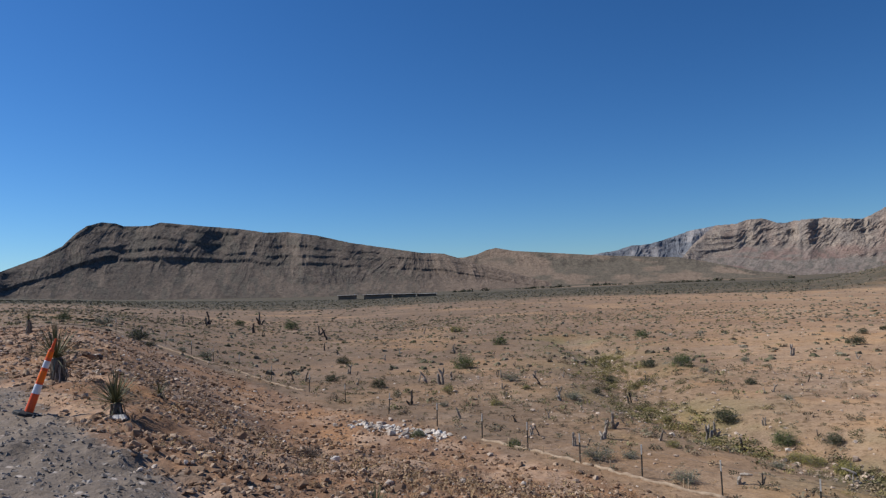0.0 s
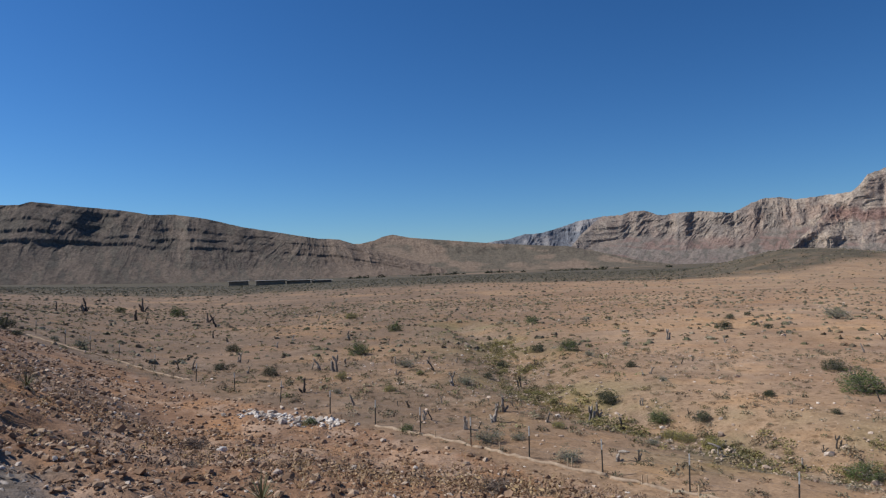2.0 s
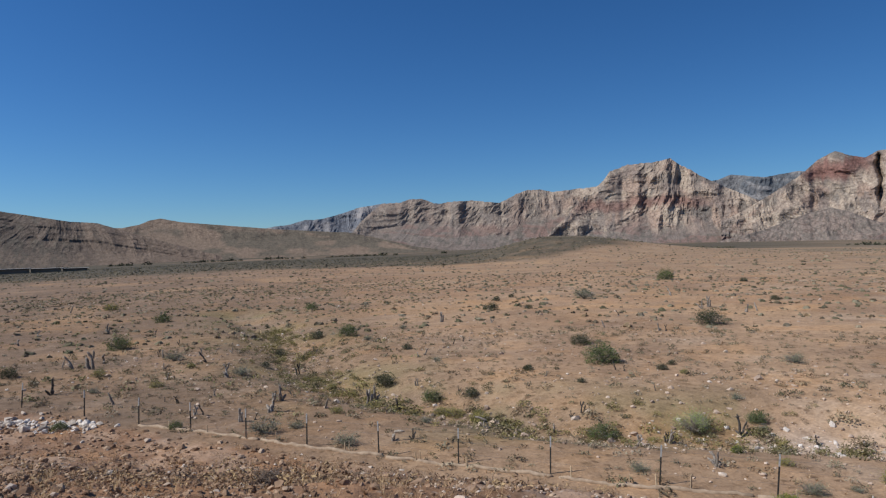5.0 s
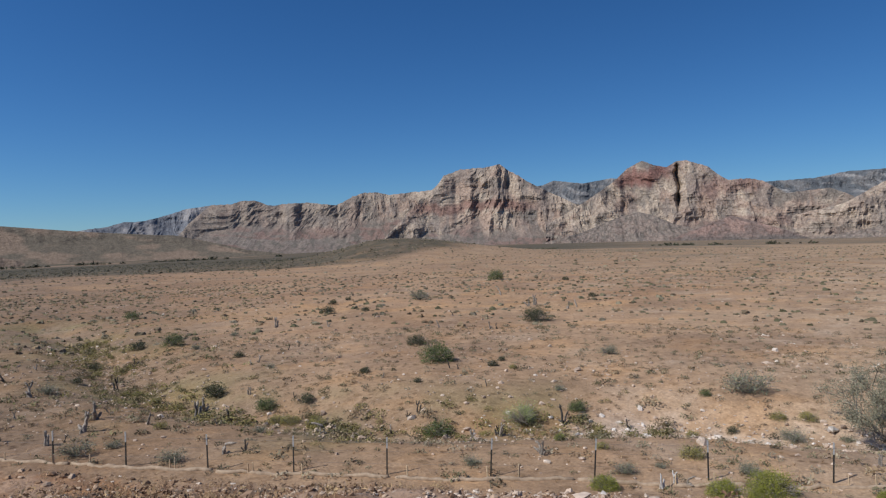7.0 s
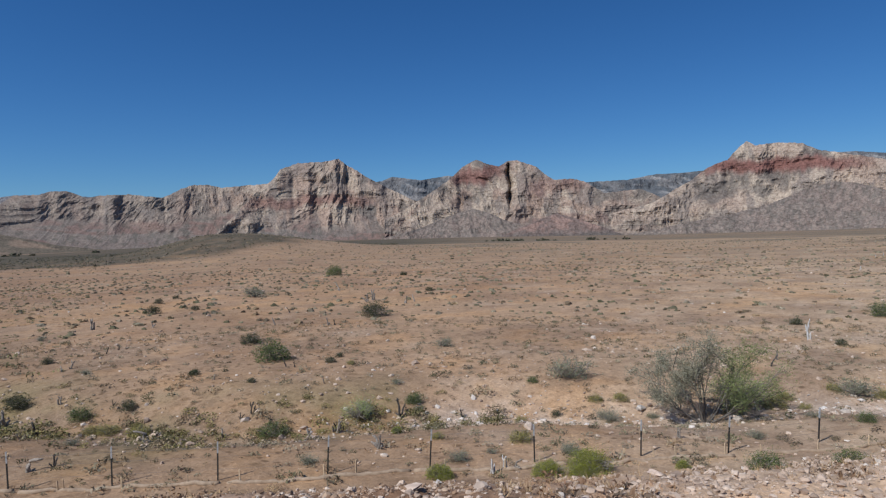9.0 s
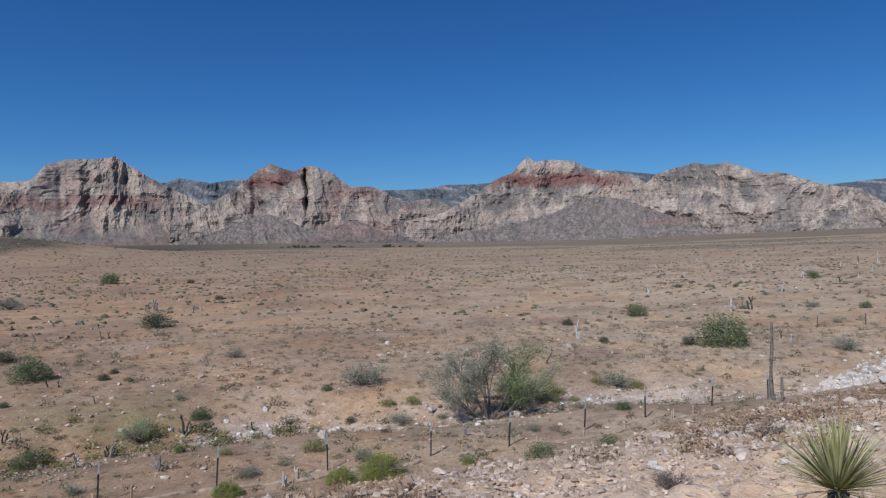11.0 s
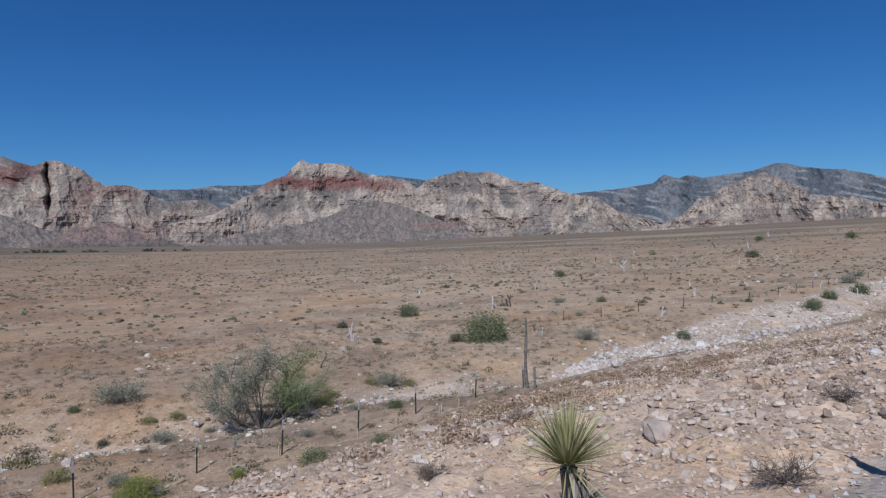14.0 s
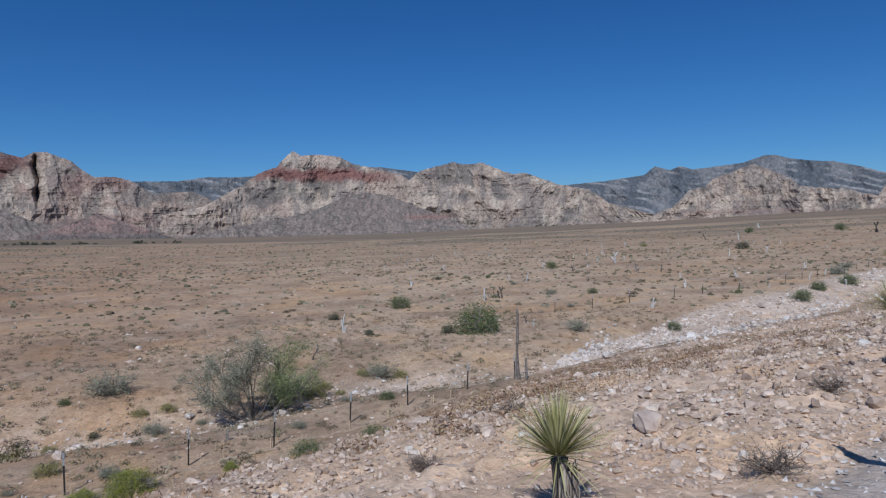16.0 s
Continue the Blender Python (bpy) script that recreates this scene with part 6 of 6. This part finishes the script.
def clumps(name, label, xy, seed, quads, leaf, width, height, tones=PLANT_TONES, mound=False):
    """Low scrub: sprigs filling a flat, uneven dome for each plant, over a soft mound where the plants stand far off; all in one mesh."""
    r = np.random.RandomState(seed)
    n = len(xy)
    w = np.clip(r.lognormal(0, 0.40, n), 0.35, 2.2) * width
    root = np.c_[xy, ground_z(xy[:, 0], xy[:, 1], False)]
    tint = tones[r.randint(len(tones), size=n)] * r.uniform(0.75, 1.2, (n, 1))
    a = r.normal(size=(n, quads, 3))
    a /= np.linalg.norm(a, axis=2)[..., None]
    a[..., 2] = np.abs(a[..., 2])
    c = a * 0.5 * r.rand(n, quads, 1) ** 0.4 * (1, 1, height * 2)
    c = c * w[:, None, None] * (0.75 + 0.5 * r.rand(n, 1, 3)) + root[:, None, :] + (0, 0, 0.01)
    mid = c.reshape(-1, 3)
    v, f = sprigs(r, mid, 1.0, 0.8, 0.42)
    mid = np.repeat(mid, 4, axis=0)
    v = mid + (v - mid) * np.repeat(np.repeat(w * leaf, quads), 4)[:, None]
    f = np.vstack([f[:, [0, 1, 2]], f[:, [0, 2, 3]]])
    tints = np.repeat(tint, quads * 4, axis=0)
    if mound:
        # the mound of each plant has a darker tone than its sprigs
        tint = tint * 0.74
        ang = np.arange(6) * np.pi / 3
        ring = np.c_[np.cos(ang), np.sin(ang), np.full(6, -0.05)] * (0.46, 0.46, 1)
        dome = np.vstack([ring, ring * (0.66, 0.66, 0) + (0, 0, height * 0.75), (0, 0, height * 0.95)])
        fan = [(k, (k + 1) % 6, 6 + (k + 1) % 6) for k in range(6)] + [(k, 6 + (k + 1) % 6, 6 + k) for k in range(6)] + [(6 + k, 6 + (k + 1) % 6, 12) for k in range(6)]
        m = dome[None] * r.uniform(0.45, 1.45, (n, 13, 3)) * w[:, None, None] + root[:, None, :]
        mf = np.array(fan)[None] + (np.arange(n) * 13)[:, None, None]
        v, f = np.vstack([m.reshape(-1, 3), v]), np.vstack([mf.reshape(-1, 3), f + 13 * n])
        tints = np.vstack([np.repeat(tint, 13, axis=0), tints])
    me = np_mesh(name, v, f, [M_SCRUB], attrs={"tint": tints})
    tagged(new(name, me), label, "scrub", kind="stuff")


LOW = "low grey-green scrub dotted over the burnt plain"
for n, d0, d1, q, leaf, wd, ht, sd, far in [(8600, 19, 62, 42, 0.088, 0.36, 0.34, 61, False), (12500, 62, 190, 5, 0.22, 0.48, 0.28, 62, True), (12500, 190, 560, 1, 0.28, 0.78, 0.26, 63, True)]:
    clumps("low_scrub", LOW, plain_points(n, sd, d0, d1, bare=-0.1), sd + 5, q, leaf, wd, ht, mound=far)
clumps("low_scrub", LOW, plain_points(4200, 66, 30, 170, -36, 26, 0.0), 67, 24, 0.11, 0.46, 0.34, np.array([(0.20, 0.19, 0.085), (0.24, 0.225, 0.11), (0.15, 0.15, 0.07), (0.27, 0.235, 0.14)]))
OLIVES = np.array([(0.225, 0.195, 0.075), (0.28, 0.24, 0.095), (0.165, 0.15, 0.07), (0.27, 0.21, 0.13)])
clumps("wash_scrub", "olive-green brush crowding the dry wash", along(WASH[1:9], 460, 70, 1.6), 71, 130, 0.058, 0.60, 0.42, OLIVES)
BROWNS = np.array([(0.20, 0.12, 0.075), (0.26, 0.165, 0.10), (0.17, 0.125, 0.09), (0.30, 0.21, 0.13)])
xy = np.vstack([bank_points(3000, 81, 0.7), bank_points(1500, 83, 0.5, 40, 92, 122)])
xy = xy[(fbm(xy[:, 0] / 2.6, xy[:, 1] / 2.6 + 7, 3) > 0.46) & (np.hypot(xy[:, 0], xy[:, 1]) > 5.0)]
DRY = "small dry reddish-brown plants on the stony bank"
clumps("bank_scrub", DRY, xy, 82, 26, 0.10, 0.18, 0.5, BROWNS)
xy = bank_points(2700, 84, 0.5, 36, 88, 124)
xy = xy[(fbm(xy[:, 0] / 3.2 + 3, xy[:, 1] / 3.2, 3) > 0.44) & (np.hypot(xy[:, 0], xy[:, 1]) > 7.5)]
clumps("bank_scrub", DRY, xy, 85, 46, 0.055, 0.34, 0.44, np.vstack([BROWNS * 1.25, (0.36, 0.27, 0.16)]))
xy = bank_points(3200, 86, 0.75, 34, -34, 40)
xy = xy[(fbm(xy[:, 0] / 2.2 + 3, xy[:, 1] / 2.2, 3) > 0.46) & (np.hypot(xy[:, 0], xy[:, 1]) > 8)]
clumps("bank_scrub", DRY, xy, 87, 42, 0.056, 0.28, 0.42, np.array([(0.42, 0.30, 0.16), (0.36, 0.25, 0.14), (0.30, 0.20, 0.125), (0.24, 0.17, 0.115)]))
r_ = np.random.RandomState(95)
deg = r_.uniform(97, 125, 210)
d = np.interp(deg, CHAN_AZ, CHAN_IN) * r_.uniform(0.62, 1.08, 210)
clumps("bank_scrub", "dry brown brush along the edge of the drainage channel", np.c_[d * np.sin(np.radians(deg)), d * np.cos(np.radians(deg))], 96, 60, 0.055, 0.5, 0.36, np.vstack([BROWNS * 1.25, (0.27, 0.22, 0.13), (0.22, 0.20, 0.11)]))
# dark brush at the far side of the burnt ground, and the brush-lined rise behind it
FAR_TONES = np.array([(0.090, 0.090, 0.058), (0.115, 0.110, 0.070), (0.15, 0.135, 0.090)])
r_ = np.random.RandomState(90)
deg, d = r_.uniform(-36, 50, 11000), np.sqrt(r_.uniform(300 ** 2, 900 ** 2, 11000))
xy = np.c_[d * np.sin(np.radians(deg)), d * np.cos(np.radians(deg))]
xy = xy[d > np.interp(deg, [-60, -33, -22, -9, 10, 27, 36, 41, 46, 60], [330, 330, 300, 330, 390, 300, 330, 430, 560, 700])]
clumps("far_brush", "dark olive brush covering the unburnt valley floor", xy, 91, 8, 0.17, 1.5, 0.34, FAR_TONES)
TREE_TONES = np.array([(0.045, 0.05, 0.03), (0.065, 0.068, 0.04)])
for lo, hi, far, n in ((-3, 27, 1330, 170), (57, 69, 830, 60)):
    deg = r_.uniform(lo, hi, n)
    deg = deg[fbm(deg * 0.8, deg * 0, 2) > 0.42]
    d = far * (1 + r_.normal(0, 0.012, len(deg)))
    clumps("far_trees", "thin dark line of trees across the valley floor", np.c_[d * np.sin(np.radians(deg)), d * np.cos(np.radians(deg))], 93, 40, 0.13, 0.0055 * far, 0.36, TREE_TONES)


def tufts(xy, seed, n, length, width):
    r = np.random.RandomState(seed)
    kinds = [blades(r, n, 0.06, 1.0, width, 0.55, 0.3, 1) for _ in range(10)]
    z = ground_z(xy[:, 0], xy[:, 1])
    return join([(turn_z(kinds[r.randint(10)][0], r.uniform(0, 6.28)) * length * r.uniform(0.5, 1.3) + (x, y, zz - 0.01), kinds[0][1]) for (x, y), zz in zip(xy, z)])


xy = bank_points(11000, 75, 0.7)
xy = xy[fbm(xy[:, 0] / 2.6, xy[:, 1] / 2.6 + 7, 3) > 0.45]
stuff("dry_grass", "dry rust-tan grass tufts between the stones", "grass", *tufts(xy, 76, 12, 0.14, 0.04), M_STRAW)
xy = plain_points(24000, 77, 19, 110, bare=0.15)
stuff("dry_grass", "dry orange-tan grass across the plain", "grass", *tufts(xy, 78, 6, 0.17, 0.10), M_STRAW)


# ---- dead bushes on the bank ----
def dead_bush(x, y, width, seed, words="tangled dark dead bush on the stony bank"):
    r = np.random.RandomState(seed)
    h = holder("dead_bush", words, "dead bush", "dead bushes", on_ground(x, y, seed * 50, width))
    (v, f), outer = twigs(r, 46, 0.38, 1.0, 0.9, 0.010, 3, 4)
    part("stem", np_mesh("stem", v, f, [M_DEADTWIG]), h)
    v, f = sprigs(r, outer[r.randint(len(outer), size=420)] + r.normal(0, 0.03, (420, 3)), 0.022)
    part("dry_leaves", np_mesh("dry_leaves", v, f, [M_SKIRT]), h)


dead_bush(-1.9, 9.3, 0.4, 250, "bare grey twigs standing on the rocky slope")
for k, (x, y, w) in enumerate([(5.1, -2.33, 0.5), (7.9, -4.3, 0.5), (6.6, 0.2, 0.4), (9.6, -0.9, 0.5), (-2.6, 13.2, 0.6), (1.9, 8.6, 0.5), (4.3, 9.4, 0.55), (7.5, 7.2, 0.5)]):
    dead_bush(x, y, w, 200 + k)
# ---- far buildings on the valley floor ----
def long_building(deg0, deg1, d, el_base, tall, label):
    a0, a1 = radians(deg0), radians(deg1)
    p, q = Vector((d * math.sin(a0), d * math.cos(a0), 0)), Vector((d * math.sin(a1), d * math.cos(a1), 0))
    w = (q - p).length
    h = holder("long_building", label, "building", "far buildings")
    z = EYE + d * math.tan(radians(el_base))
    h.matrix_basis = Matrix.Translation((p.x, p.y, z)) @ Matrix.Rotation(math.atan2(q.y - p.y, q.x - p.x), 4, "Z")

    def box(name, x0, x1, y0, y1, z0, z1, mat):
        v = [(x, y, zz) for zz in (z0, z1) for x, y in ((x0, y0), (x1, y0), (x1, y1), (x0, y1))]
        part(name, clean_mesh(name, np.array(v), [(0, 1, 5, 4), (1, 2, 6, 5), (2, 3, 7, 6), (3, 0, 4, 7), (4, 5, 6, 7), (3, 2, 1, 0)], mat), h)
    box("wall", 0, w, 0, 14, -4, tall * 0.62, M_TANWALL)
    box("roof", -1.5, w + 1.5, -2.5, 16, tall * 0.62, tall, M_ROOF)
    n = max(int(w / 9), 1)
    for k in range(n):
        box("window", (k + 0.2) * w / n, (k + 0.8) * w / n, -0.15, -0.02, tall * 0.12, tall * 0.5, M_DARKGLASS)


long_building(-8.7, -7.2, 800, -0.76, 0.8, "low dark-roofed building on the valley floor")
long_building(-6.6, -4.3, 790, -0.80, 1.15, "long low building with a dark roof")
long_building(-4.2, -2.3, 795, -0.83, 1.0, "low tan building with a dark roof")
long_building(-2.2, -0.6, 800, -0.88, 1.0, "low tan building with a dark roof")
